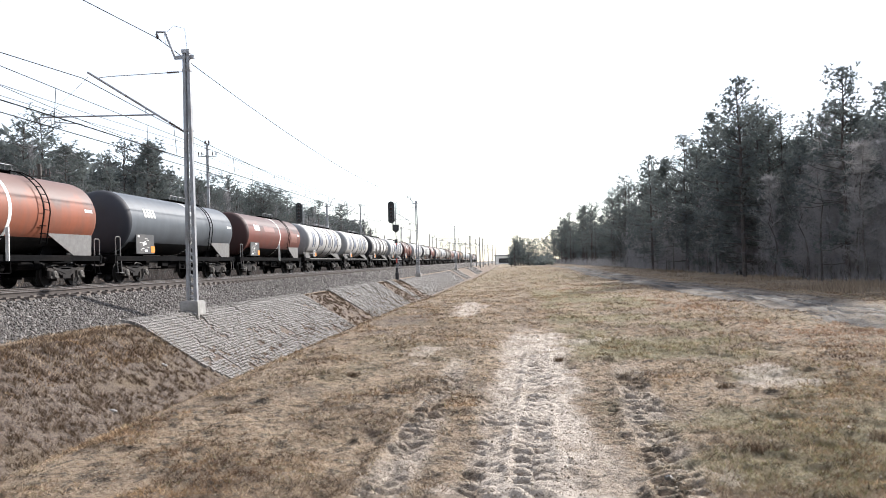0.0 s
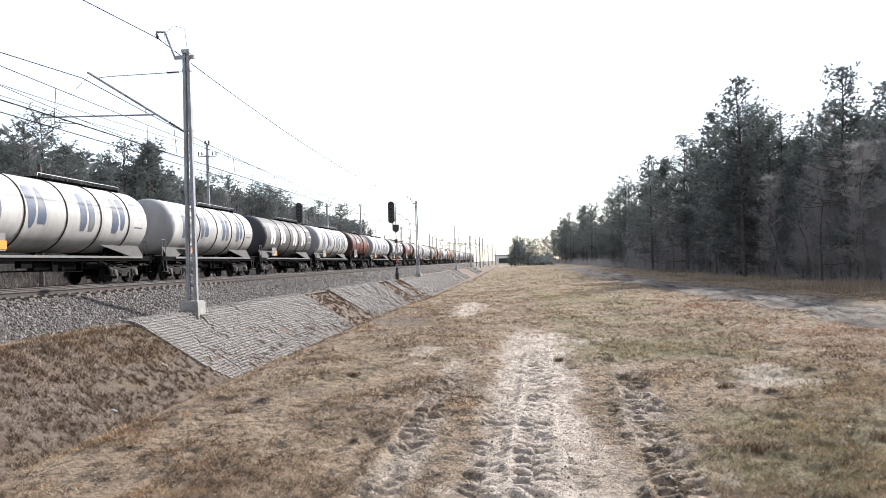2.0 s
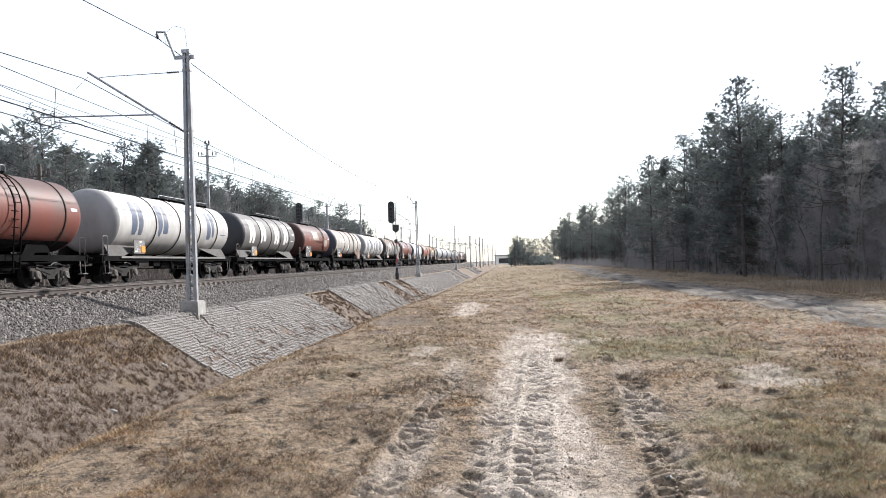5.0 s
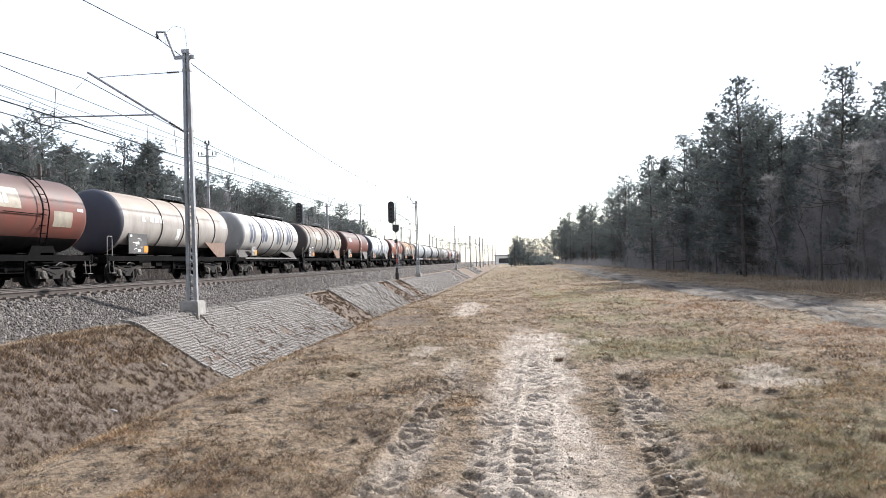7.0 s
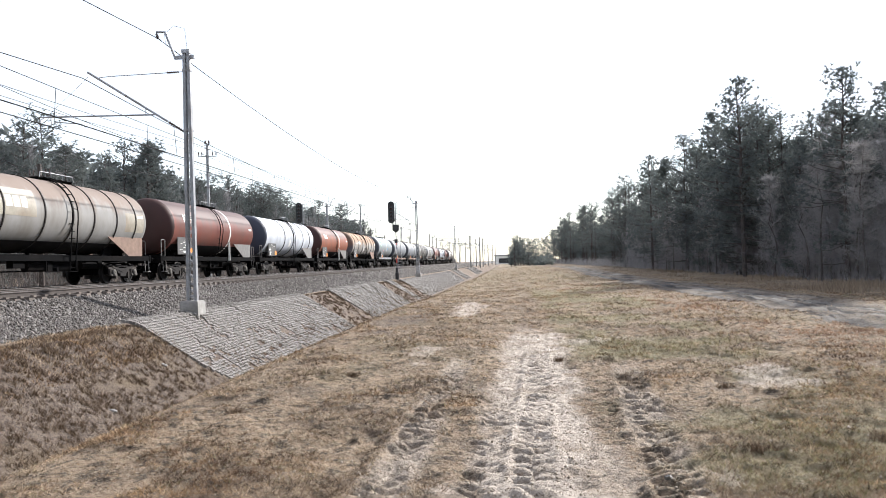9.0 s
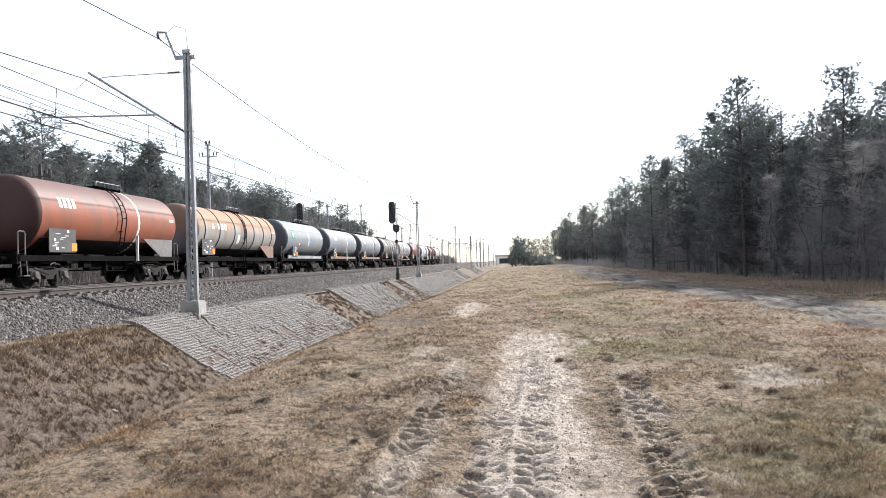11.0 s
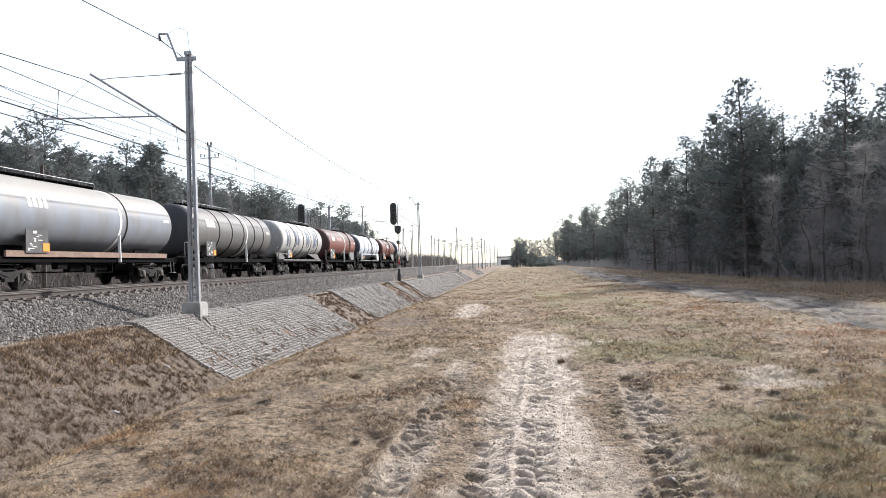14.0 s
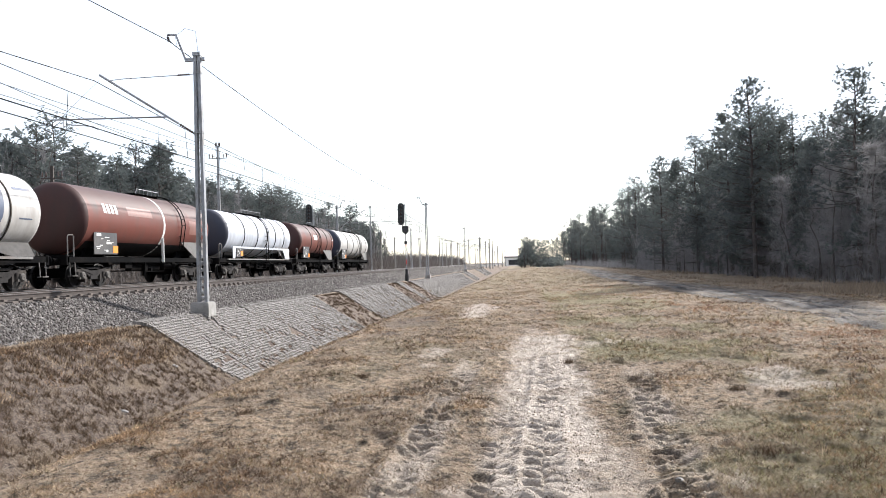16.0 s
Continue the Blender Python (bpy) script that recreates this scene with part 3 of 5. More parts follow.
for a, b in PANELS:
    pan = thing("paved_bank", "bank paved with grey open-jointed concrete blocks, weeds between", "paving", "paved stretches", kind="structure")
    made, rest = 0, []
    unit = 0.125 if a < 60 else 0.160
    rows = int((SLOPE + 0.45) / unit)
    for j in range(int((b - a) / unit)):
        for i in range(-int(0.5 / unit), rows):
            y = a + unit * (j + 0.5)
            s = unit * (i + 0.5)
            if y > b or clouds(y, s, 1.2, 19) > 0.70 + 0.12 * rng.random() or clouds(y, s, 0.4, 29) > 0.82 - 0.085 * s + 0.1 * rng.random():
                continue
            x, z = -10.95 + s * math.cos(SWAY), 0.075 - s * math.sin(SWAY)
            if s < 0:
                z = 0.08 + 0.15 * -s
            z -= 0.26 * float(step(y, 60, 84))
            m = pose(x, y, z + rng.gauss(0, 0.006), rng.gauss(0, 1.5), (math.degrees(SWAY) if s > 0 else 6) + rng.gauss(0, 1.5), rng.gauss(0, 2))
            if a < 30 and y < 24.0 and made < 300 and i >= 0:
                part("block", small, M["paving"], pan, at=m)
                made += 1
            else:
                rest.append(m)
    sh = Shape()
    for m in rest:
        sh.add([tuple(m @ Vector((p[0] * unit / 0.156, p[1] * unit / 0.156, p[2]))) for p in block.v], block.f)
    tagged(part("blocks", sh, M["pavings"], pan, smooth=0), kind="stuff")

# ---- tank wagons ----
SPEED = 20.87
REARS = (30.2, 45.7, 61.0, 76.4, 91.2, 106.3, 121.2, 133.5, 149.4, 163.8, 175.6, 191.1, 206.5, 222.4,
         237.3, 253.1, 267.2, 283.9, 297.9, 313.3, 329.2, 345.0, 359.7, 374.4, 389.6, 402.9, 419.1)
CZ = 2.78          # height of the tank's axis over the rail
wagons, wheelsets = [], []


def tank_paint(name, color, grime, rough=0.42, top=None, above=0.45):
    """Tank paint: streaks that run down, a dull top and grime in the lower half, in the shapes of real dirt."""
    m = mat(name, color, min(0.8, rough + 0.13), 0, 0.07, 1.7, 0.02, 30, None, 0.4, shine=0.28)
    n, l = m.node_tree.nodes, m.node_tree.links
    p = n["Principled BSDF"]
    src = p.inputs["Base Color"].links[0].from_socket
    tc = n.new("ShaderNodeTexCoord")
    mp = n.new("ShaderNodeMapping")
    mp.inputs["Scale"].default_value = (0.6, 0.8, 0.24)
    l.new(tc.outputs["Object"], mp.inputs[0])
    oi = n.new("ShaderNodeObjectInfo")
    mu = n.new("ShaderNodeMath")
    mu.operation = "MULTIPLY"
    mu.inputs[1].default_value = 40
    l.new(oi.outputs["Random"], mu.inputs[0])
    l.new(mu.outputs[0], mp.inputs["Location"])
    t = n.new("ShaderNodeTexNoise")
    t.inputs["Scale"].default_value, t.inputs["Detail"].default_value, t.inputs["Roughness"].default_value = 1.6, 6, 0.62
    l.new(mp.outputs[0], t.inputs["Vector"])
    r = n.new("ShaderNodeMapRange")
    r.inputs[1].default_value, r.inputs[2].default_value, r.inputs[4].default_value = 0.42, 0.72, 0.8
    l.new(t.outputs[0], r.inputs[0])
    x = n.new("ShaderNodeMix")
    x.data_type = "RGBA"
    l.new(r.outputs[0], x.inputs["Factor"])
    l.new(src, x.inputs["A"])
    x.inputs["B"].default_value = (*grime, 1)
    tone = x.outputs["Result"]
    if top:                                     # rust or soot that has run down from the top
        sep = n.new("ShaderNodeSeparateXYZ")
        l.new(tc.outputs["Object"], sep.inputs[0])
        ad = n.new("ShaderNodeMath")
        ad.operation = "MULTIPLY_ADD"
        ad.inputs[1].default_value = 1.6
        l.new(t.outputs[0], ad.inputs[0])
        l.new(sep.outputs[2], ad.inputs[2])
        rr = n.new("ShaderNodeMapRange")
        rr.inputs[1].default_value, rr.inputs[2].default_value, rr.inputs[4].default_value = 2.8 + above + 0.55, 2.8 + above + 1.05, 0.85
        l.new(ad.outputs[0], rr.inputs[0])
        y = n.new("ShaderNodeMix")
        y.data_type = "RGBA"
        l.new(rr.outputs[0], y.inputs["Factor"])
        l.new(tone, y.inputs["A"])
        y.inputs["B"].default_value = (*top, 1)
        tone = y.outputs["Result"]
    l.new(tone, p.inputs["Base Color"])
    return m


PAINT = {
    "orange": tank_paint("orange_brown_paint", (0.25, 0.080, 0.044), (0.15, 0.075, 0.055), 0.42, (0.13, 0.09, 0.08), 0.5),
    "grey": tank_paint("slate_grey_paint", (0.088, 0.098, 0.11), (0.065, 0.072, 0.078), 0.35),
    "maroon": tank_paint("red_brown_paint", (0.15, 0.046, 0.034), (0.10, 0.052, 0.042), 0.4, (0.085, 0.058, 0.052), 0.45),
    "white": tank_paint("off_white_paint", (0.46, 0.45, 0.435), (0.27, 0.25, 0.225)),
    "dark": tank_paint("dark_grey_paint", (0.125, 0.12, 0.116), (0.15, 0.137, 0.123)),
    "beige": tank_paint("beige_grey_paint", (0.35, 0.325, 0.30), (0.20, 0.17, 0.145), 0.5, (0.24, 0.20, 0.165), 0.6),
    "worn": tank_paint("rusty_grey_paint", (0.25, 0.245, 0.235), (0.165, 0.145, 0.125), 0.6, (0.17, 0.125, 0.10), 0.5),
    "rust": tank_paint("rusty_cream_paint", (0.29, 0.28, 0.265), (0.22, 0.185, 0.155), 0.6, (0.29, 0.175, 0.10), 0.15),
    "pale": tank_paint("pale_grey_paint", (0.235, 0.26, 0.275), (0.18, 0.19, 0.195), 0.3),
    "mid": tank_paint("mid_grey_paint", (0.20, 0.215, 0.24), (0.16, 0.15, 0.145), 0.38, (0.25, 0.235, 0.21), 0.5),
    "blue": tank_paint("blue_white_paint", (0.52, 0.55, 0.60), (0.30, 0.31, 0.33)),
}
# Front ends darker than the flanks; the off-white wagons' grey has shade in it.
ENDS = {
    "jet": tank_paint("near_black_end_paint", (0.030, 0.032, 0.040), (0.045, 0.043, 0.045), 0.5),
    "wine": tank_paint("dark_red_end_paint", (0.048, 0.020, 0.018), (0.030, 0.020, 0.019), 0.5),
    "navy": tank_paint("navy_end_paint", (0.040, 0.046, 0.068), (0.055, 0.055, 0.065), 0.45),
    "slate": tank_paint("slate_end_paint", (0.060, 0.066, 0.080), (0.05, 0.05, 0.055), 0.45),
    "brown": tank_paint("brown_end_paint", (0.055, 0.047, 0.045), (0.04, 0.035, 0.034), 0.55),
    "dull": tank_paint("shaded_white_end_paint", (0.26, 0.265, 0.27), (0.17, 0.165, 0.16), 0.5),
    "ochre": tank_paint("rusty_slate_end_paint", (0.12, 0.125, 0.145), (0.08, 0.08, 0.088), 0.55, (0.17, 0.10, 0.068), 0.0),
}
END_OF = ("wine", "jet", "wine", "dull", "dull", "jet", "dull", "wine", "dull", "jet", "wine", "navy", "dull", "brown", "wine", "navy", "wine", "ochre",
          "slate", "slate", "slate", "jet", "dull", "wine", "navy", "wine", "navy")
M["plate"] = mat("sill_grey", (0.15, 0.145, 0.14), 0.6, 0, 0.2, 4, 0.1, 40, (0.13, 0.11, 0.10))
M["saddle"] = mat("saddle_grimy_steel", (0.062, 0.059, 0.057), 0.75, 0, 0.25, 4, 0.1, 40, (0.045, 0.04, 0.037), shine=0.2)
M["sillrust"] = mat("sill_rust", (0.18, 0.115, 0.085), 0.75, 0, 0.25, 4, 0.1, 40, (0.15, 0.09, 0.07))
M["board"] = mat("data_board", (0.045, 0.045, 0.048), 0.6, 0, 0.2, 5, 0, 40, (0.075, 0.072, 0.07))
M["orange"] = mat("hazard_orange", (0.80, 0.25, 0.03), 0.5, 0, 0.1, 6)
M["mark"] = mat("white_marking", (0.72, 0.72, 0.70), 0.6, 0, 0.15, 8, 0, 40, (0.52, 0.50, 0.47))
M["navy"] = mat("blue_marking", (0.060, 0.078, 0.125), 0.6, 0, 0.25, 3, 0, 40, (0.17, 0.165, 0.165))
M["green"] = mat("green_marking", (0.04, 0.22, 0.10), 0.5)
M["red"] = mat("red_marking", (0.5, 0.05, 0.04), 0.5)
M["yellow"] = mat("yellow_paint", (0.55, 0.38, 0.06), 0.5)
M["sky"] = mat("light_blue_marking", (0.08, 0.32, 0.62), 0.5)
M["undershade"] = mat("belly_shade", (0.012, 0.0115, 0.012), 0.75, 0, 0.3, 3, 0.1, 40, (0.02, 0.018, 0.017), shine=0.1)
M["ribpaint"] = mat("rib_grime", (0.035, 0.031, 0.028), 0.7, 0, 0.3, 4, 0.1, 40, (0.06, 0.05, 0.042), shine=0.15)
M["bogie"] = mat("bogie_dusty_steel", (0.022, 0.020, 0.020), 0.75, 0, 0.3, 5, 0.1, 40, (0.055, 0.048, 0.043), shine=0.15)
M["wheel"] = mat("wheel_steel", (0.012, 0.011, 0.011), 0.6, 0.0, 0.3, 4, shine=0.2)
M["axlebox"] = mat("axle_box_dusty", (0.07, 0.063, 0.056), 0.7, 0, 0.25, 8)
MESH = {}


def kept(name, make, smooth=35):
    if name not in MESH:
        MESH[name] = make().mesh(name, smooth)
    return MESH[name]


def wheelset_shape():
    s = Shape()
    prof = [(-0.07, 0.02), (-0.07, 0.12), (-0.03, 0.14), (-0.02, 0.38), (-0.065, 0.40), (-0.065, 0.46), (0.03, 0.462), (0.045, 0.49), (0.07, 0.49), (0.07, 0.39), (0.02, 0.37), (0.02, 0.14), (0.05, 0.12), (0.05, 0.02)]
    s.lathe([(-0.76 + a, r) for a, r in prof], 20, "x")
    s.lathe([(0.76 - a, r) for a, r in prof[::-1]], 20, "x")
    return s.tube([(-1.0, 0, 0), (1.0, 0, 0)], 0.08, 10)


def side_frame_shape():
    s = Shape()
    top = [(-1.25, 0.62), (-1.2, 0.74), (-0.55, 0.80), (-0.3, 0.66), (0.3, 0.66), (0.55, 0.80), (1.2, 0.74), (1.25, 0.62), (0.6, 0.60), (0.32, 0.42), (-0.32, 0.42), (-0.6, 0.60)]
    s.plate(top, -0.05, 0.05)
    for y in (-1.1, -0.72, 0.72, 1.1):
        s.lathe([(0.36, 0.02), (0.36, 0.075), (0.42, 0.085), (0.46, 0.075), (0.50, 0.085), (0.54, 0.075), (0.58, 0.085), (0.62, 0.075), (0.62, 0.02)], 8, "z", (0.03, y, 0))
    s.box(-0.06, -0.25, 0.30, 0.07, 0.25, 0.46)
    s.box(-0.05, -1.32, 0.72, 0.05, 1.32, 0.80)
    s.beam((0.04, -0.9, 0.74), (0.04, 0.0, 0.50), 0.06, 0.07)
    s.beam((0.04, 0.9, 0.74), (0.04, 0.0, 0.50), 0.06, 0.07)
    for y in (-0.55, 0.55):
        s.box(-0.30, y - 0.06, 0.20, 0.04, y + 0.06, 0.62)
    return s


def axlebox_shape():
    s = Shape()
    s.lathe([(-0.1, 0.02), (-0.1, 0.15), (0.08, 0.15), (0.12, 0.11), (0.12, 0.02)], 12, "x", (0, 0, 0.46))
    s.box(-0.08, -0.24, 0.32, 0.06, 0.24, 0.40)
    return s


def bogie(w, y):
    b = Shape()
    b.box(-0.95, -0.22, 0.48, 0.95, 0.22, 0.78)
    b.tube([(-0.3, 0, 0.75), (-0.3, 0, 0.95), (0.3, 0, 0.95), (0.3, 0, 0.75)], 0.12, 6)
    me = MESH.setdefault("bogie", b.mesh("bogie"))
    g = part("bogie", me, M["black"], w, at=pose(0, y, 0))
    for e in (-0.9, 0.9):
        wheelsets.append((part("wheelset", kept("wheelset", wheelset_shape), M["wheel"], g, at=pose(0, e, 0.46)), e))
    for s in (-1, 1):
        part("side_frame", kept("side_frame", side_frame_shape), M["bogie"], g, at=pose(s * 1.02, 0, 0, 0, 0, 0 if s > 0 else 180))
        for e in (-0.9, 0.9):
            part("axle_box", kept("axle_box", axlebox_shape), M["axlebox"], g, at=pose(s * 1.10, e, 0, 0, 0, 0 if s > 0 else 180), label="dusty grey axle box")


def tank_curve(h, r, deep):
    prof = []
    for i in range(9):
        a = math.pi / 2 * i / 8
        prof.append((-h - deep * math.cos(a) ** 1.0 if i else -h - deep, max(0.01, r * math.sin(a) ** 0.55)))
    out = prof + [(-h + 0.02 + (2 * h - 0.04) * i / 10, r) for i in range(11)]
    return out + [(-y, q) for y, q in prof[::-1]]


def patch(w, name, r, y0, y1, p0, p1, material, cut=(0, 0), rounding=0.0, lift=0.008):
    """A painted shape on the tank's flank between two places along it and two angles (degrees above level)."""
    s = Shape()
    n = 8
    v = []
    for i in range(n + 1):
        t = i / n
        a = radians(p0 + (p1 - p0) * t)
        inset = cut[0] * (1 - t) + cut[1] * t
        if rounding:
            e = abs(2 * t - 1)
            inset += rounding * (1 - math.sqrt(max(0.0, 1 - e ** 4)))
        for y in (y0 + inset, y1 - inset):
            v.append(((r + lift) * math.cos(a), y, CZ + (r + lift) * math.sin(a)))
    s.add(v, [(2 * i, 2 * i + 1, 2 * i + 3, 2 * i + 2) for i in range(n)])
    return part(name, s, material, w)


def ring(w, name, r, y, wide, high, material, a0=0.0, a1=2 * math.pi):
    s = Shape().lathe([(y - wide / 2, r - 0.01), (y - wide / 2, r + high), (y + wide / 2, r + high), (y + wide / 2, r - 0.01)], 48, at=(0, 0, CZ), a0=a0, a1=a1)
    return part(name, s, material, w, smooth=50)


def hoop(w, x, y, top=2.05):
    part("handrail", Shape().tube([(x, y, 1.15), (x, y, top - 0.06), (x, y + 0.06, top), (x, y + 0.34, top), (x, y + 0.40, top - 0.06), (x, y + 0.40, 1.15)], 0.022), M["plate"], w, label="grey steel handrail")


def ladder(w, r, y, top=True, wide=0.38, foot=0.75):
    s = Shape()
    for e in (0, wide):
        path = [(1.42, y + e, foot)]
        path += [((r + 0.13) * math.cos(radians(a)), y + e, CZ + (r + 0.13) * math.sin(radians(a))) for a in range(0 if foot > 1.5 else -5, 85, 10)]
        s.tube(path, 0.025, 5)
    for i in range(13):
        z = foot + 0.1 + 0.29 * i
        dz = z - CZ
        x = 1.42 if dz < 0 else math.sqrt(max(0.0, (r + 0.13) ** 2 - dz * dz)) if dz < r else 0
        if x > 0.3:
            s.tube([(x, y, z), (x, y + wide, z)], 0.016, 4)
    part("ladder", s, M["black"], w)


def walkway(w, r, y0, y1, rail=True):
    s = Shape()
    z = CZ + r + 0.06
    s.box(-0.12, y0, z, 0.36, y1, z + 0.022)
    for i in range(int((y1 - y0) / 0.8) + 1):
        y = y0 + 0.05 + i * (y1 - y0 - 0.1) / max(1, int((y1 - y0) / 0.8))
        s.beam((0.15, y, z - 0.1), (0.15, y, z), 0.4, 0.04)
    tip = 0.15 if y1 - y0 > 5 else 0.22
    deck = part("walkway", s, M["black"], w, label="dark steel grating walkway")
    if rail:
        g = Shape().tube([(0.40, y0, z), (0.40, y0 + 0.05, z + tip), (0.40, y1 - 0.05, z + tip), (0.40, y1, z)], 0.016, 5)
        for i in range(1, 6):
            y = y0 + (y1 - y0) * i / 6
            g.tube([(0.40, y, z), (0.40, y, z + tip)], 0.012, 4)
        part("guard_rail", g, M["galv"], deck)
    d = Shape().lathe([(CZ + r - 0.05, 0.01), (CZ + r - 0.05, 0.26), (CZ + r + 0.07, 0.26), (CZ + r + 0.09, 0.2), (CZ + r + 0.1, 0.01)], 16, "z", (-0.25, (y0 + y1) / 2, 0))
    part("manhole_dome", d, M["plate"], w)


def board(w, h, x, y, wide, high, z, tint, dark):
    b = part("data_board", Shape().box(x, y, z, x + 0.03, y + wide, z + high), dark, w, label="dark board with small unreadable data")
    rr = random.Random(int(y * 100))
    for i in range(11):
        bw = wide * (0.06 + 0.16 * rr.random())
        by = y + wide * (0.05 + 0.62 * rr.random())
        bz = z + high * (0.10 + 0.80 * (i / 11))
        part("data_bar", Shape().box(x + 0.03, by, bz, x + 0.034, by + bw, bz + high * (0.028 if i % 5 else 0.11)), M["mark"], b)
    part("hazard_plate", Shape().box(x + 0.03, y + wide - 0.34, z + 0.06, x + 0.045, y + wide + 0.04, z + 0.36), M["orange"], b, label="orange hazard plate")


def wagon(k, paint, label, style, r=1.47, ribs=(), band=None, name=None, letters=None, sill="plate", boardmat="board", walk_=(0.5, 0.68), rung=None, extra=None, dark_rib="ribpaint", saddled=True):
    s1 = REARS[k]
    s0 = REARS[k - 1] if k else s1 - 15.2
    h = (s1 - s0) / 2
    w = thing("tank_wagon", label, "railway wagon", "freight train wagons")
    deep = 0.5
    hc = h - 1.3
    mid = 0.25
    hc = hc - mid
    at = lambda f: mid - hc + 2 * hc * f
    part("tank", Shape().lathe(tank_curve(hc, r, deep), 56, at=(0, mid, CZ)), PAINT[paint], w, smooth=60)
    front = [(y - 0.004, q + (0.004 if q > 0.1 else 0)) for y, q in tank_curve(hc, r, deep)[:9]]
    part("front_end", Shape().lathe(front, 56, at=(0, mid, CZ)), ENDS[END_OF[k]], w, "dark domed front end", smooth=60)
    # shade below the flank's turn, painted as a black shell under coloured tanks
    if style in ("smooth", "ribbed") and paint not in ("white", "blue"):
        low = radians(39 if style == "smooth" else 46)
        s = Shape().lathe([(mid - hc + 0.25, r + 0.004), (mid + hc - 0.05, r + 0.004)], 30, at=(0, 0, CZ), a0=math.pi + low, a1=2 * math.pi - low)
        part("belly", s, M["undershade"], w, "underside of the tank with shade painted black", smooth=60)
    for f in ribs:
        ring(w, "rib", r, at(f), 0.055, 0.035, PAINT[dark_rib] if dark_rib in PAINT else M[dark_rib])
    if band:
        ring(w, "band", r, at(band), 0.17, 0.006, M["mark"])
        part("band_post", Shape().beam((r * 0.92, at(band), CZ - r * 0.42), (1.36, at(band) - 0.02, 0.98), 0.12, 0.05), M["mark"], w)
    # underframe
    f = Shape()
    f.box(-0.28, -h + 0.62, 0.92, 0.28, h - 0.62, 1.26)
    for e in (-1, 1):
        f.box(min(e * 1.18, e * 1.30), -h + 0.62, 0.98, max(e * 1.18, e * 1.30), h - 0.62, 1.20)
        f.box(-1.3, e * (h - 0.62) - 0.08, 0.88, 1.3, e * (h - 0.62) + 0.08, 1.24)
        for y in (-h + 3.2, h - 3.2):
            f.box(-1.2, y - 0.12, 0.95, 1.2, y + 0.12, 1.3)
            f.plate([(y - 0.9, 1.2), (y - 0.55, 1.72), (y + 0.55, 1.72), (y + 0.9, 1.2)], min(e * 0.75, e * 0.85), max(e * 0.75, e * 0.85))
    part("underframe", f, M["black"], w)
    u = Shape()                                  # pipes, brake gear and valves under the belly
    u.tube([(0.9, -1.5, 0.75), (0.9, 1.2, 0.75)], 0.17, 10)
    u.tube([(1.15, at(0.36), 0.92), (1.15, at(0.64), 0.92)], 0.035, 6)
    u.tube([(0, 0, 1.4), (0, 0, 0.7), (1.25, 0, 0.66)], 0.09, 8)
    u.box(0.3, -0.5, 0.6, 1.15, -0.2, 1.0)
    u.tube([(-0.5, -h + 4, 0.62), (-0.5, h - 4, 0.62)], 0.03, 5)
    for y in (at(0.42), at(0.58)):
        u.beam((1.26, y, 1.0), (1.26, y, 0.55), 0.05, 0.03)
    u.beam((1.26, at(0.42), 0.56), (1.26, at(0.58), 0.56), 0.03, 0.03)
    u.box(-0.9, -h + 4.2, 0.70, 0.9, -h + 4.5, 1.05)
    u.box(-0.9, h - 4.5, 0.70, 0.9, h - 4.2, 1.05)
    u.tube([(0.75, at(0.66), 0.80), (0.75, at(0.78), 0.80)], 0.15, 9)
    u.box(0.95, at(0.28), 0.72, 1.2, at(0.33), 1.0)
    for y in (-h + 1.7, -h + 3.8, h - 3.8, h - 1.7):
        u.box(-1.0, y - 0.07, 0.40, 1.0, y + 0.07, 0.78)
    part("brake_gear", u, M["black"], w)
    for e in (-1, 1):
        # saddle plates that carry the tank's ends
        deep_set = 0.74 if style == "big" else 0.50
        lo, z0 = 1.20, CZ - r * deep_set
        y_out, y_in = e * (h - 1.25), e * (h - (4.6 if style == "big" else 4.3))
        for q in (-1, 1) if saddled and (e > 0 or style == "big") and style != "long" else ():
            sp = Shape()
            x0, x1 = q * r * math.sqrt(1 - deep_set ** 2), q * 1.24
            v = [(x0, y_out, z0), (x1, y_out, lo), (x0, y_in, z0 - 0.02), (x1, e * (h - 2.5), lo)]
            v += [(a - q * 0.03, b, c) for a, b, c in v]
            sp.add(v, [(0, 1, 3, 2), (4, 6, 7, 5), (0, 4, 5, 1), (2, 3, 7, 6), (0, 2, 6, 4), (1, 5, 7, 3)])
            part("saddle", sp, M[sill], w, smooth=0)
        for x in (-0.87, 0.87):
            b = Shape().lathe([(0, 0.02), (0, 0.11), (0.34, 0.10), (0.34, 0.07), (0.52, 0.07), (0.53, 0.20), (0.57, 0.225), (0.60, 0.02)], 14, "y", (x, 0, 1.05))
            if e < 0:
                b.v = [(p[0], -p[1], p[2]) for p in b.v]
                b.f = [tuple(reversed(q)) for q in b.f]
            part("buffer", b, M["black"], w, at=pose(0, e * (h - 0.60), 0))
        c = Shape().tube([(0, e * (h - 0.6), 1.0), (0, e * (h - 0.2), 1.02), (0, e * (h - 0.02), 0.9)], 0.06, 6)
        c.tube([(0.35, e * (h - 0.6), 0.9), (0.35, e * (h - 0.3), 0.55), (0.3, e * (h - 0.05), 0.6)], 0.025, 5)
        part("coupling", c, M["black"], w)
        st = Shape().tube([(1.28, e * (h - 0.75), 1.0), (1.32, e * (h - 0.75), 0.45), (1.32, e * (h - 1.1), 0.45), (1.28, e * (h - 1.1), 1.0)], 0.02, 5)
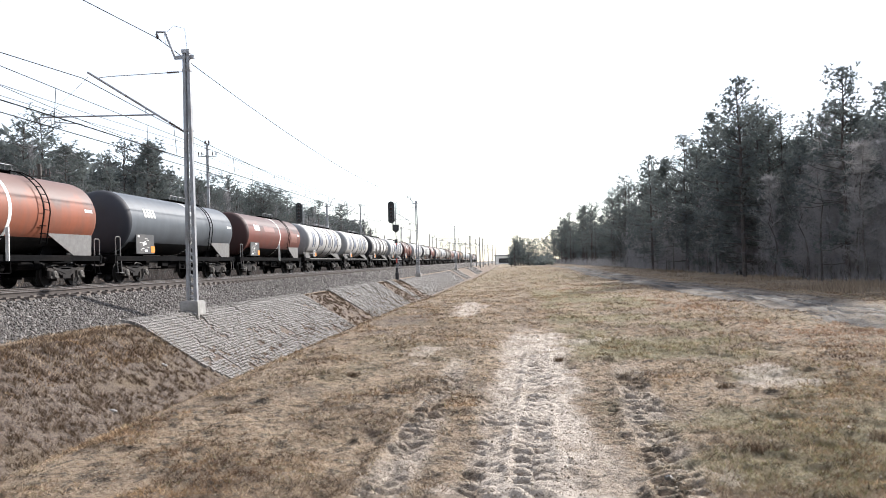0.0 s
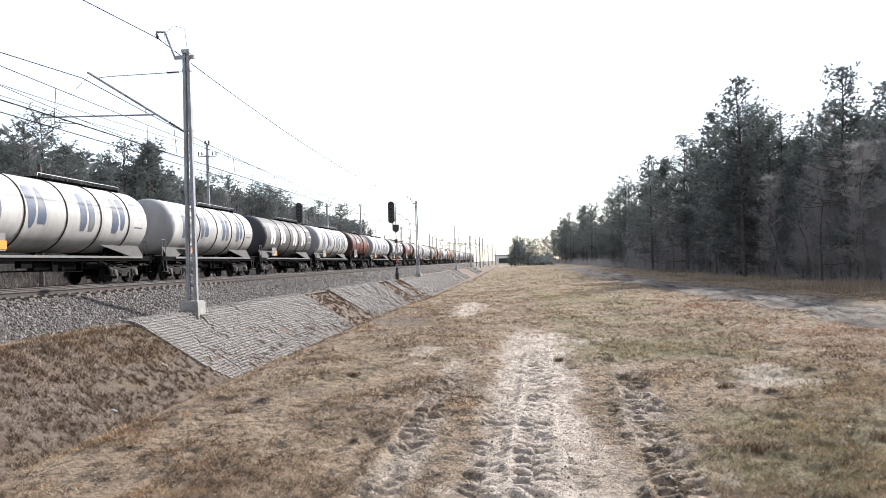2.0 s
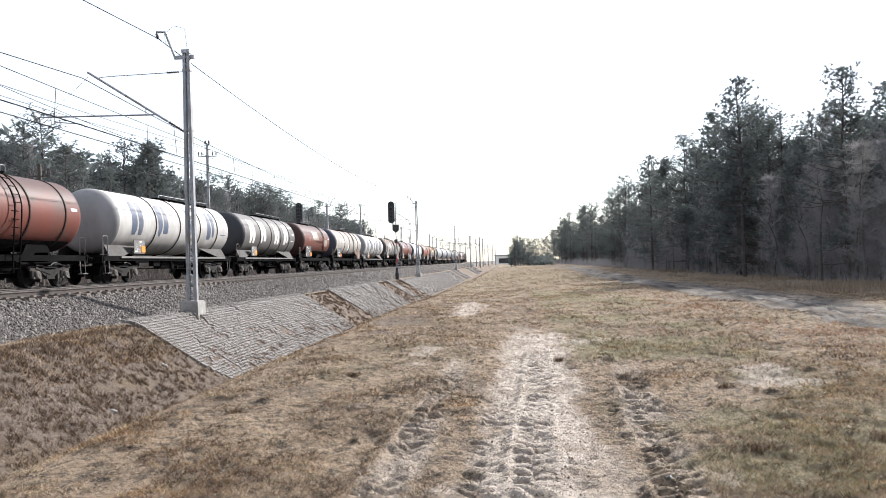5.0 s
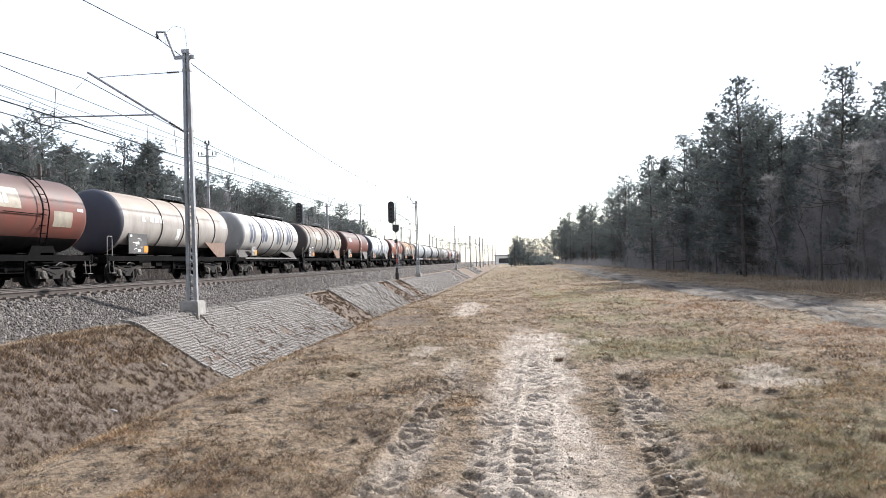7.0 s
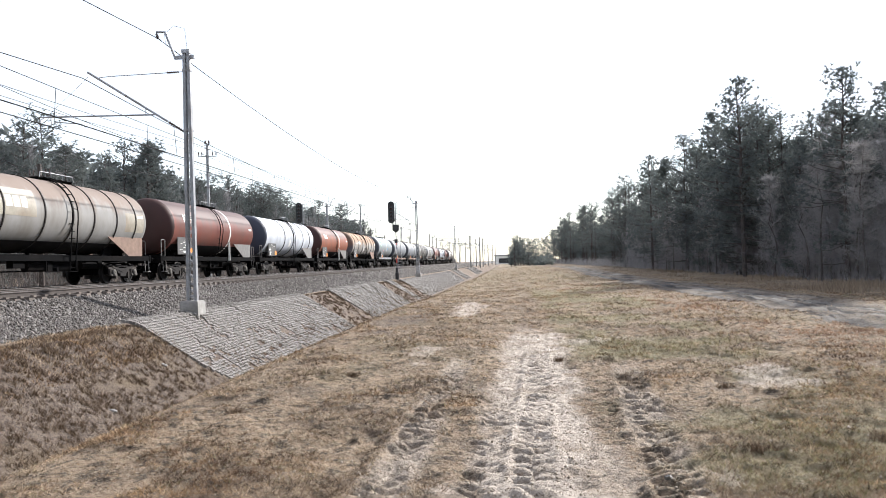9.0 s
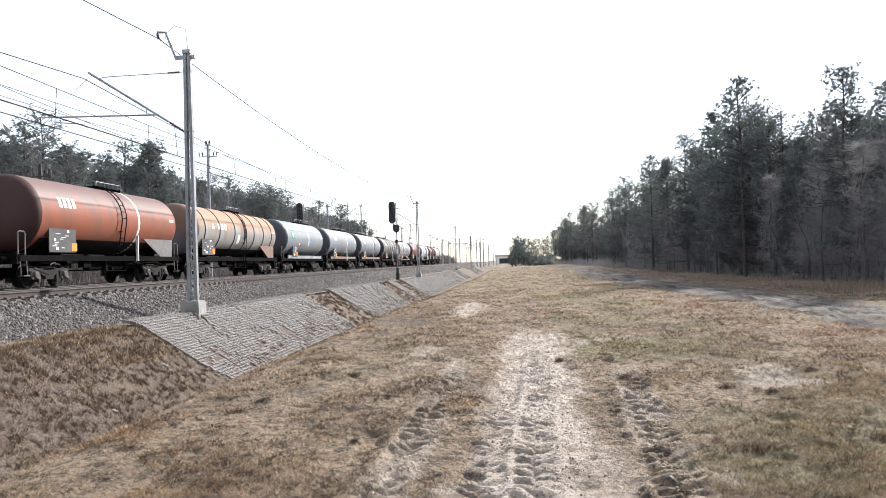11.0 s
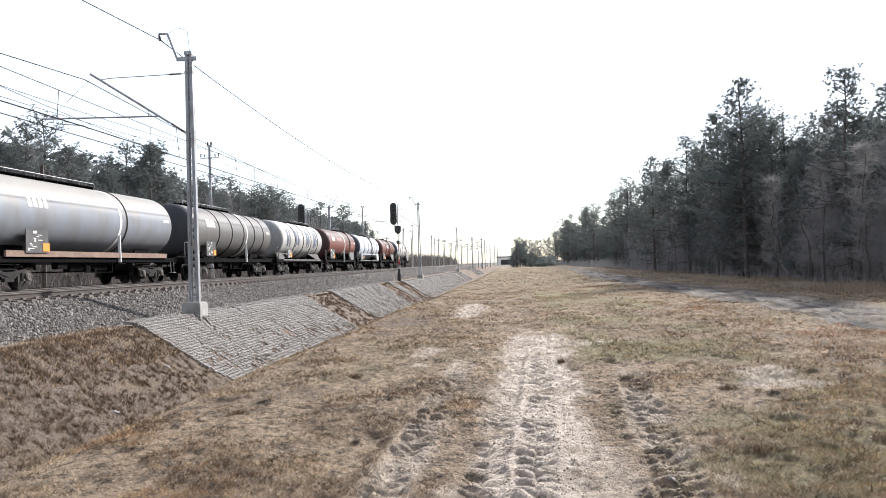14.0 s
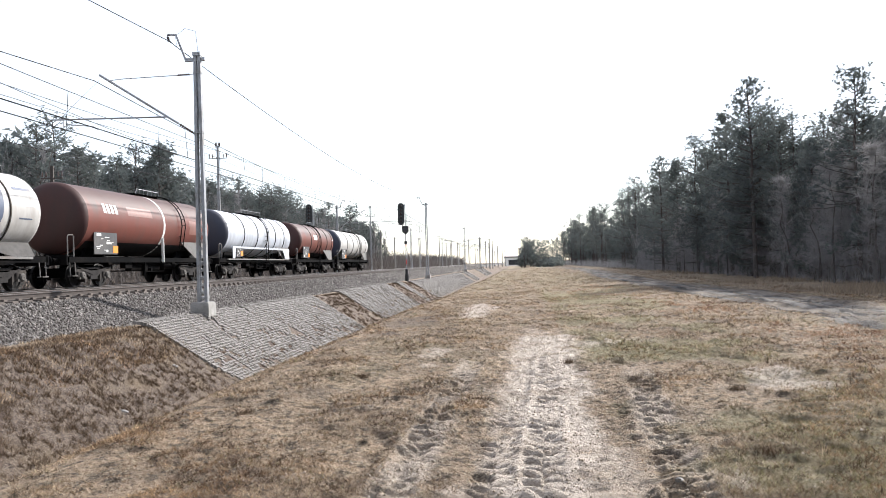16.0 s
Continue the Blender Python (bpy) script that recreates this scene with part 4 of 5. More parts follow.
        st.box(1.2, min(e * (h - 0.75), e * (h - 1.1)), 0.44, 1.42, max(e * (h - 0.75), e * (h - 1.1)), 0.47)
        part("step", st, M["plate"] if k % 3 else M["black"], w)
    hoop(w, 1.27, -h + 0.66)
    if k % 2 == 0:
        hoop(w, 0.3, -h + 0.56, 2.0)
    if k in (0, 14, 16):
        hoop(w, 1.27, h - 1.06, 1.9)
    if style == "smooth":
        pl = Shape().box(-1.2, -h + 0.65, 1.24, 1.2, -h + 1.2, 1.28)
        part("end_platform", pl, M["black"], w)
    bogie(w, -h + 2.75)
    bogie(w, h - 2.75)
    large = style in ("smooth", "ribbed") and k != 24
    tall = 0.92 if large else 0.85 if style == "long" else 0.62
    board(w, h, 1.39 if style == "long" else 1.33, -h + (2.35 if large else 3.2), 1.75 if large else 1.3 if style == "long" else 1.0, tall, 1.32, None, M[boardmat])
    if name:                                     # maker's mark as plain blocks
        y0, a0, size, tone = name
        for i in range(4):
            patch(w, "name_block", r, at(y0) + i * size * 0.72, at(y0) + i * size * 0.72 + size * 0.50, a0, a0 + math.degrees(size / r), M[tone], lift=0.007)
    if letters:                                  # large plain shapes in the owner's colour
        tone, centres = letters
        for i, c in enumerate(centres):
            lean = (0.0, 0.08, 0.0, -0.06)[i]
            patch(w, "big_mark", r, at(c) - 0.55, at(c) - 0.07, -24, 40, M[tone], (lean, -lean), 0.10)
            patch(w, "big_mark", r, at(c) + 0.07, at(c) + 0.50, -24 + 6 * (i % 2), 40 - 10 * (i == 2), M[tone], (-lean, lean), 0.06)
        patch(w, "owner_bar", r, at(0.90), at(0.985), 30, 34, M[tone])
        patch(w, "owner_bar", r, at(0.91), at(0.97), -12, -10, M[tone])
    if walk_:
        walkway(w, r, at(walk_[0]), at(walk_[1]))
    if rung:
        ladder(w, r, at(rung), foot=1.6 if style == "smooth" else 0.6)
    patch(w, "stencil_bar", r, at(0.94), at(0.985), 6, 11, M["mark"])
    if extra:
        extra(w, r, at, h)
    w["start"] = s0 + 0.88 + h
    wagons.append(w)


def lighter_field(w, r, at, h):
    patch(w, "faded_field", r, at(0.27), at(0.46), 10, 26, M["fade"], lift=0.004)
    patch(w, "faded_field", r, at(0.80), at(0.93), -14, 14, M["fade"], lift=0.004)


def label_field(w, r, at, h):
    patch(w, "label_field", r, at(0.32), at(0.54), 2, 32, M["cream"], lift=0.004)
    patch(w, "label_field", r, at(0.76), at(0.90), -20, 4, M["cream"], lift=0.004)
    for y0, y1 in ((0.17, 0.22), (0.25, 0.29)):
        patch(w, "faded_field", r, at(y0), at(y1), -4, 10, M["fade"], lift=0.004)
    part("grab_rail", Shape().tube([(r + 0.05, at(0.42), CZ - 0.1), (r + 0.05, at(0.70), CZ - 0.1)], 0.018, 5), M["black"], w)


def green_sign(w, r, at, h):
    patch(w, "green_sign", r, at(0.10), at(0.17), -2, 34, M["green"], (0, 0), 0.12, 0.005)
    patch(w, "sign_figure", r, at(0.115), at(0.155), 2, 22, M["mark"], (0, 0.06), 0.15)
    patch(w, "sign_bar", r, at(0.108), at(0.162), 26, 29, M["mark"])
    patch(w, "white_stripe", r, at(0.55), at(0.572), -22, 22, M["mark"])
    patch(w, "stripe_foot", r, at(0.54), at(0.565), -30, -23, M["yellow"])
    patch(w, "blue_bar", r, at(0.59), at(0.63), -12, -3, M["sky"])
    patch(w, "red_bar", r, at(0.33), at(0.36), -22, -15, M["red"])
    patch(w, "white_bar", r, at(0.30), at(0.325), -20, -13, M["mark"])


def side_sill(w, r, at, h):
    part("side_sill", Shape().box(1.30, at(0.03), 1.18, 1.38, at(0.97), 1.40), M["sillrust"], w, label="rust-stained side sill")


def frame_sill(w, r, at, h):
    part("side_sill", Shape().box(1.305, at(0.02), 1.10, 1.36, at(0.98), 1.19), M["plate"], w, label="grey steel side sill")


def pale_sill(w, r, at, h):
    green_sign(w, r, at, h)
    part("side_sill", Shape().box(1.30, at(0.03), 1.16, 1.38, at(0.97), 1.40), M["galv"], w, label="pale grey side sill")


def worn_patch(w, r, at, h):
    patch(w, "repaint_field", r, at(0.16), at(0.36), -8, 32, M["cream"], lift=0.004)
    patch(w, "repaint_field", r, at(0.86), at(0.99), -20, 14, M["cream"], lift=0.004)
    for i in range(3):
        patch(w, "name_block", r, at(0.23) + i * 0.42, at(0.23) + i * 0.42 + 0.32, 4, 20, M["mark"])


def owner_stripes(w, r, at, h):
    patch(w, "white_stripe", r, at(0.44), at(0.47), -30, -6, M["mark"])
    for i in range(3):
        patch(w, "name_block", r, at(0.20) + i * 0.5, at(0.20) + i * 0.5 + 0.36, 2, 16, M["mark"])
    patch(w, "name_sign", r, at(0.13), at(0.165), 2, 15, M["mark"], (0, 0.2))


def skirt(w, r, at, h):
    s = Shape()
    x = 1.36
    s.plate([(at(0.06), 1.96), (at(0.98), 1.96), (at(0.985), 1.22), (at(0.90), 1.22), (at(0.86), 1.84), (at(0.10), 1.84), (at(0.09), 1.22), (at(0.06), 1.22)], x, x + 0.03)
    part("side_skirt", s, PAINT["blue"], w, label="white cut-out side skirt")
    part("side_sill", Shape().box(1.30, at(0.0), 1.12, 1.40, at(0.98), 1.2), M["plate"], w)


M["fade"] = mat("faded_red_paint", (0.20, 0.09, 0.07), 0.5, 0, 0.15, 4)
M["cream"] = mat("cream_repaint", (0.28, 0.255, 0.205), 0.6, 0, 0.15, 4, 0, 40, (0.22, 0.18, 0.135))
BIG = (0.13, 0.33, 0.60, 0.80)
R5 = (0.27, 0.48, 0.68, 0.87)
R6 = (0.06, 0.22, 0.40, 0.54, 0.66, 0.80, 0.93)
smooth = dict(style="smooth", band=0.56, name=(0.10, 10, 0.42, "mark"), rung=0.70, walk_=(0.50, 0.70))
big = dict(style="big", r=1.45, ribs=R5, letters=("navy", BIG), walk_=(0.46, 0.96), boardmat="plate", sill="saddle", extra=frame_sill)
wagon(0, "orange", "orange-brown smooth tank wagon with white band", **smooth)
wagon(1, "grey", "slate grey smooth tank wagon with white band", **smooth)
wagon(2, "maroon", "red-brown smooth tank wagon with white band", extra=lighter_field, **smooth)
wagon(3, "white", "off-white ribbed tank wagon with large blue marks", **big)
wagon(4, "white", "off-white ribbed tank wagon with large blue marks", **big)
wagon(5, "dark", "dark grey ribbed tank wagon with large white marks", **{**big, "letters": ("mark", BIG)})
wagon(6, "white", "off-white ribbed tank wagon with large blue marks", **big)
wagon(7, "maroon", "short red-brown tank wagon with dark ribs", "ribbed", 1.42, (0.2, 0.42, 0.66, 0.9), None, (0.28, 10, 0.4, "mark"), rung=0.55, saddled=False)
wagon(8, "white", "off-white ribbed tank wagon with large blue marks", **big)
wagon(9, "dark", "dark grey ribbed tank wagon with large white marks", **{**big, "letters": ("mark", BIG)})
wagon(10, "maroon", "short red-brown smooth tank wagon with side ladder", "smooth", 1.45, (), None, (0.34, 8, 0.40, "mark"), rung=0.66, walk_=(0.3, 0.6), extra=label_field, saddled=False)
wagon(11, "beige", "grimy beige tank wagon with dark end and ribs", "ribbed", 1.45, (0.30, 0.50, 0.84), None, sill="sillrust", rung=0.60, extra=owner_stripes)
wagon(12, "white", "off-white ribbed tank wagon with large blue marks", **big)
wagon(13, "worn", "rusty grey ribbed tank wagon with repainted fields", "ribbed", 1.45, R6, None, sill="sillrust", rung=0.52, extra=worn_patch)
wagon(14, "maroon", "red-brown smooth tank wagon with white band", **{**smooth, "band": 0.66, "rung": 0.5})
wagon(15, "blue", "bluish white tank wagon with dark ribs", "ribbed", 1.45, (0.34, 0.52, 0.74, 0.90), None, rung=0.5, extra=owner_stripes)
wagon(16, "orange", "orange-brown smooth tank wagon with white band", **{**smooth, "band": 0.66, "rung": 0.5})
wagon(17, "rust", "rust-streaked cream ribbed tank wagon", "ribbed", 1.45, R6, None, sill="sillrust", rung=0.5, extra=owner_stripes)
wagon(18, "pale", "pale grey smooth tank wagon with green sign", "long", 1.48, (), None, walk_=(0.52, 0.92), extra=pale_sill)
wagon(19, "mid", "blue-grey smooth tank wagon on rusty frame", "long", 1.45, (), 0.62, (0.14, 8, 0.44, "mark"), sill="sillrust", walk_=(0.5, 0.95), extra=side_sill)
wagon(20, "mid", "blue-grey smooth tank wagon on rusty frame", "long", 1.45, (0.66,), 0.62, (0.12, 8, 0.44, "mark"), sill="sillrust", walk_=(0.05, 0.6), extra=side_sill)
wagon(21, "dark", "dark grey ribbed tank wagon with white band", "long", 1.45, (0.26, 0.42, 0.58, 0.74, 0.88), 0.63, (0.12, 8, 0.44, "mark"), sill="plate", walk_=(0.05, 0.6))
wagon(22, "white", "off-white ribbed tank wagon with large blue marks", **big)
wagon(23, "maroon", "red-brown smooth tank wagon with white band", extra=lighter_field, **smooth)
wagon(24, "blue", "white tank wagon with dark ribs and side skirts", "ribbed", 1.42, (0.22, 0.42, 0.58, 0.72, 0.88), None, rung=0.54, walk_=(0.4, 0.7), extra=skirt)
wagon(25, "maroon", "red-brown tank wagon with dark ribs", "ribbed", 1.42, (0.28, 0.48, 0.58, 0.78, 0.95), None, (0.36, 4, 0.4, "mark"), rung=0.5)
wagon(26, "white", "off-white last tank wagon with dark ribs", "ribbed", 1.42, (0.22, 0.42, 0.6, 0.74, 0.92), None, rung=0.62)

# ---- masts and wires ----
def lattice_post(h0, h1, w0, w1, d0, d1, n, thick=0.065):
    """Two channels that taper upwards, with zigzag lacing on both faces; returns the channels and the lacing."""
    legs = []
    for e in (-1, 1):
        legs.append(Shape())
        for z0, z1, a0, a1, b0, b1 in ((h0, h1, w0, w1, d0, d1),):
            legs[-1].beam((e * a0 / 2, 0, z0), (e * a1 / 2, 0, z1), thick, b0, (0, 1, 0))
            for q in (-1, 1):
                legs[-1].beam((e * (a0 / 2 - 0.035), q * b0 / 2, z0), (e * (a1 / 2 - 0.035), q * b0 / 2, z1), 0.012, 0.09, (1, 0, 0))
    lace = Shape()
    for i in range(n):
        t0, t1 = i / n, (i + 1) / n
        for q in (-1, 1):
            e = 1 if i % 2 else -1
            p = lambda t, e: (e * (w0 + (w1 - w0) * t) / 2, q * d0 / 2, h0 + (h1 - h0) * t)
            lace.beam(p(t0, e), p(t1, -e), 0.035, 0.012)
            lace.beam(p(t0, -e), p(t1, e), 0.035, 0.012)
    return legs, lace


def footing_shape():
    s = Shape()
    s.add([(sx * (0.33 if l < 2 else 0.28), sy * (0.33 if l < 2 else 0.28), z) for l, z in enumerate((-1.2, 0.38, 0.46)) for sx, sy in ((-1, -1), (1, -1), (1, 1), (-1, 1))],
          [(8, 9, 10, 11)] + [(i + k * 4, (i + 1) % 4 + k * 4, (i + 1) % 4 + k * 4 + 4, i + k * 4 + 4) for k in (0, 1) for i in range(4)])
    return s


M["insulator"] = mat("brown_insulator", (0.05, 0.03, 0.025), 0.25)


def insulator(p, q, r=0.05, n=5):
    p, q = Vector(p), Vector(q)
    pts, rad = [], []
    for i in range(n * 4 + 1):
        pts.append(p + (q - p) * i / (n * 4))
        rad.append(r if i % 4 in (1, 2) else r * 0.4)
    return Shape().tube(pts, rad, 8)


def mast(x, y, base):
    m = thing("catenary_mast", "grey galvanised lattice catenary mast on a concrete footing", "catenary mast", "catenary masts")
    part("footing", footing_shape(), M["concrete"], m, "weathered concrete footing", at=pose(0, 0, 0.0))
    legs, lace = lattice_post(0.42, 9.2, 0.33, 0.20, 0.16, 0.12, 34, 0.05)
    for l in legs:
        part("channel", l, M["galv"], m)
    part("lacing", lace, M["galv"], m)
    cap = Shape().box(-0.14, -0.12, 9.2, 0.14, 0.12, 9.33)
    cap.tube([(-0.08, 0, 8.57), (-0.32, 0, 8.565)], 0.014, 5)
    cap.box(-0.45, -0.05, 9.02, 0.28, 0.05, 9.14)
    part("cap", cap, M["galv"], m)
    for z in (0.62, 6.47, 8.6):
        w = 0.33 - 0.13 * (z - 0.42) / 8.78
        part("clamp", Shape().box(-w / 2 - 0.04, -0.10, z - 0.03, w / 2 + 0.04, 0.10, z + 0.03), M["galv"], m)
    part("feeder_bracket", Shape().tube([(-0.2, 0, 9.05), (-0.42, 0, 9.07), (-0.77, 0, 10.01), (-1.08, 0, 10.03), (-1.08, 0, 9.93)], 0.045, 6), M["galv"], m)
    part("feeder_insulator", insulator((-1.08, 0, 9.96), (-1.04, 0, 9.78)), M["insulator"], m)
    part("jumper_wire", Shape().tube([(-1.0, 0, 9.8), (-0.75, 0, 9.55), (-0.8, 0, 9.95), (-0.45, 0, 10.22), (-0.05, 0, 10.1), (0.02, 0, 9.36)], 0.007, 4), M["wire"], m)
    part("cantilever", Shape().tube([(-0.75, 0, 6.83), (-3.68, 0, 8.73)], 0.042, 8), M["galv"], m)
    part("cantilever_insulator", insulator((-0.16, 0, 6.44), (-0.72, 0, 6.81), 0.052, 7), M["insulator"], m)
    part("tie_insulator", insulator((-0.30, 0, 8.565), (-0.75, 0, 8.56), 0.045, 6), M["insulator"], m)
    part("tie_rod", Shape().tube([(-0.7, 0, 8.56), (-2.9, 0, 8.54), (-3.34, 0, 8.50)], 0.016, 5), M["galv"], m)
    part("registration_tube", Shape().tube([(-1.2, 0, 7.09), (-5.48, 0, 7.19)], 0.030, 6), M["galv"], m)
    part("hanger", Shape().tube([(-1.55, 0, 7.1), (-1.55, 0, 7.36)], 0.012, 4), M["wire"], m)
    part("stay_wire", Shape().tube([(-3.68, 0, 8.55), (-5.25, 0, 7.2)], 0.006, 4), M["wire"], m)
    part("steady_arm", Shape().tube([(-5.10, 0, 7.17), (-5.08, 0, 6.89), (-4.89, 0, 6.99), (-3.95, 0, 6.88), (-3.79, 0, 6.76)], 0.02, 6), M["galv"], m)
    m.matrix_basis = pose(x, y, base, 0, 0, 0 if x > FAR else 180)
    return m


MASTS = [25.62 + 66.3 * i for i in range(-1, 8)]
for y in MASTS[1:]:
    mast(-11.12, y, 0.06 if y < 60 else -0.1)
FARMASTS = [21.6] + [93.6 + 66.3 * i for i in range(7)]
for y in FARMASTS:
    mast(-22.74, y, 0.06)


def span(a, b, sag, n=14):
    a, b = Vector(a), Vector(b)
    return [a.lerp(b, i / n) - Vector((0, 0, 4 * sag * (i / n) * (1 - i / n))) for i in range(n + 1)]


def line(name, label, pieces, r):
    s = Shape()
    for p in pieces:
        s.tube(p, r, 5, False)
    tagged(part(name, s, M["wire"]), label, "overhead wire", "overhead wires")


for tx, stag in ((NEAR, 0.15), (FAR, -0.15)):
    ys = MASTS if tx == NEAR else [-45.0] + FARMASTS
    top, sag = (8.59, 1.15) if tx == NEAR else (9.45, 0.35)
    zig = lambda i: tx + (stag if i % 2 else -stag)
    for i, (a, b) in enumerate(zip(ys, ys[1:])):
        line("messenger_wire", "thin dark catenary messenger wire over the track", [span((tx, a, top), (tx, b, top), sag)], 0.016)
        for e in (0, 0.05):
            line("contact_wire", "thin dark contact wire over the track", [span((zig(i) + e, a, top - 1.77), (zig(i + 1) + e, b, top - 1.77), 0.03, 4)], 0.0135)
    drops = []
    for i, (a, b) in enumerate(zip(ys, ys[1:])):
        if a > 170:
            continue
        for j in range(1, 9):
            t = j / 9
            y = a + (b - a) * t
            drops.append([(tx, y, top - 4 * sag * t * (1 - t)), (zig(i) * (1 - t) + zig(i + 1) * t, y, top - 1.75)])
    for d in drops:
        line("dropper_wire", "thin dropper wire between messenger and contact wire", [d], 0.013)
    fx, high, deep = (-12.16, 9.86, 1.0) if tx == NEAR else (-21.70, 10.5, 1.5)
    for a, b in zip(ys, ys[1:]):
        line("feeder_wire", "thin feeder wire along the mast tops", [span((fx, a, high), (fx, b, high), deep)], 0.015)


# ---- signals ----
def signal(x, y, top, low):
    g = thing("colour_light_signal", "black five-aspect railway signal on a slender steel mast", "railway signal", "signals")
    z0 = low
    part("base", Shape().lathe([(z0 - 0.2, 0.2), (z0 + 0.5, 0.2), (z0 + 0.52, 0.14), (z0 + 1.0, 0.14), (z0 + 1.02, 0.05)], 12, "z"), M["signal"], g)
    part("mast", Shape().tube([(0, 0, z0), (0, 0, top - 0.2)], 0.055, 10), M["galv"], g)
    for i in range(3):
        part("mast_stripe", Shape().tube([(0, 0, z0 + 1.5 + i * 0.9), (0, 0, z0 + 1.95 + i * 0.9)], 0.058, 10), M["white" if i % 2 else "red"], g)
    d = Shape()                      # rounded back plate
    hw, hh = 0.33, 1.12
    out = [(hw * math.cos(a), (hh - hw) * (1 if math.sin(a) >= 0 else -1) + hw * math.sin(a)) for a in [math.pi * 2 * (i + 0.5) / 24 for i in range(24)]]
    v = [(px, -0.04, pz) for px, pz in out] + [(px, 0.04, pz) for px, pz in out]
    d.add(v, [tuple(range(24)), tuple(range(24, 48))[::-1]] + [((i + 1) % 24, i, i + 24, (i + 1) % 24 + 24) for i in range(24)])
    head = part("signal_head", d, M["signal"], g, at=pose(-0.40, -0.1, top - 1.2))
    for i in range(5):
        part("hood", Shape().lathe([(-0.24, 0.125), (0.0, 0.135), (0.0, 0.11), (-0.22, 0.105)], 14, "y", (0, -0.04, 0.74 - 0.37 * i), 0.0, math.pi), M["signal"], head)
        part("lens", Shape().lathe([(-0.05, 0.01), (-0.06, 0.07), (-0.04, 0.10), (-0.03, 0.10)], 14, "y", (0, -0.03, 0.74 - 0.37 * i)), M["insulator"], head)
    part("head_bracket", Shape().tube([(0, 0, top - 2.6), (-0.3, -0.05, top - 2.35), (-0.38, -0.05, top - 2.2)], 0.05, 6), M["galv"], g)
    b = Shape().box(-0.32, -0.2, top - 3.05, 0.32, 0.02, top - 2.45)
    b.add([(-0.32, -0.2, top - 3.05), (0.32, -0.2, top - 3.05), (0.32, 0.02, top - 3.05), (-0.32, 0.02, top - 3.05), (0, -0.1, top - 3.3)], [(1, 0, 4), (2, 1, 4), (3, 2, 4), (0, 3, 4)])
    part("indicator_box", b, M["signal"], g)
    part("number_plate", Shape().box(-0.16, -0.1, top - 4.3, 0.16, -0.07, top - 3.95), M["signal"], g)
    lad = Shape()
    for e in (0.12, 0.42):
        lad.tube([(e, 0.1, z0 + 0.5), (e, 0.1, top + 0.0)], 0.018, 5)
    for i in range(int((top - z0 - 0.6) / 0.3)):
        lad.tube([(0.12, 0.1, z0 + 0.7 + 0.3 * i), (0.42, 0.1, z0 + 0.7 + 0.3 * i)], 0.012, 4)
    part("ladder", lad, M["galv"], g)
    g.location = (x, y, 0)


signal(-11.25, 75.3, 8.0, 0.2)
signal(-21.95, 79.5, 8.6, 0.4)


# ---- line poles ----
def pole(x, y, h, arms):
    p = thing("line_pole", "slender lattice power pole with cross-arms", "power pole", "line poles")
    legs, lace = lattice_post(-0.3, h, 0.26, 0.15, 0.10, 0.1, 30, 0.035)
    steel = M["galv"] if h > 10 else M["rail"]
    for l in legs:
        part("channel", l, steel, p)
    part("lacing", lace, steel, p)
    for z, w in arms:
        a = part("cross_arm", Shape().box(-w / 2, -0.04, z - 0.035, w / 2, 0.04, z + 0.035), steel, p)
        for e in (-1, -0.62, 0.62, 1):
            part("pin_insulator", Shape().lathe([(z + 0.05, 0.02), (z + 0.1, 0.02), (z + 0.12, 0.06), (z + 0.3, 0.05), (z + 0.42, 0.02)], 8, "z", (e * (w / 2 - 0.06), 0, 0)), M["insulator"], a)
    p.location = (x, y, 0.1)


POLES = ((-26.0, 63.7, 12.5, ((11.4, 1.7), (12.4, 0.5))), (-26.0, 39.9, 7.7, ((7.0, 1.3),)), (-26.0, 132.0, 12.0, ((10.4, 1.7), (11.9, 0.5))), (-26.0, 200.0, 12.0, ((10.4, 1.7), (11.9, 0.5))))
for q in POLES:
    pole(*q)
for e in (-0.8, 0.8):
    for a, b in ((-4, 63.7), (63.7, 132), (132, 200), (200, 268)):
        line("power_line", "thin power line strung between lattice poles", [span((-26 + e, a, 11.9), (-26 + e, b, 11.9), 0.7)], 0.017)
for a, b in ((-20, 63.7), (63.7, 132), (132, 200)):
    line("power_line", "thin power line low behind the tracks", [span((-25.2, a, 8.6), (-25.2, b, 8.6), 0.25)], 0.019)
STATION = ((-27.5, 150, 9), (-29, 176, 8.5), (-27.0, 205, 9), (-24, 230, 10.6), (-22, 231, 9.4), (-22, 251, 9.6), (-20.5, 257, 9.0), (-16, 246, 9.6), (-11.2, 222, 9.4),
           (-11, 259, 9.2), (-8.6, 230, 9.2), (-8.4, 250, 9.3), (-8.5, 317, 8.7), (-7, 338, 9.0), (-6, 353, 9.6), (-25, 280, 9.4), (-17, 300, 9.4), (-24, 330, 9.4), (-13, 345, 9.2))
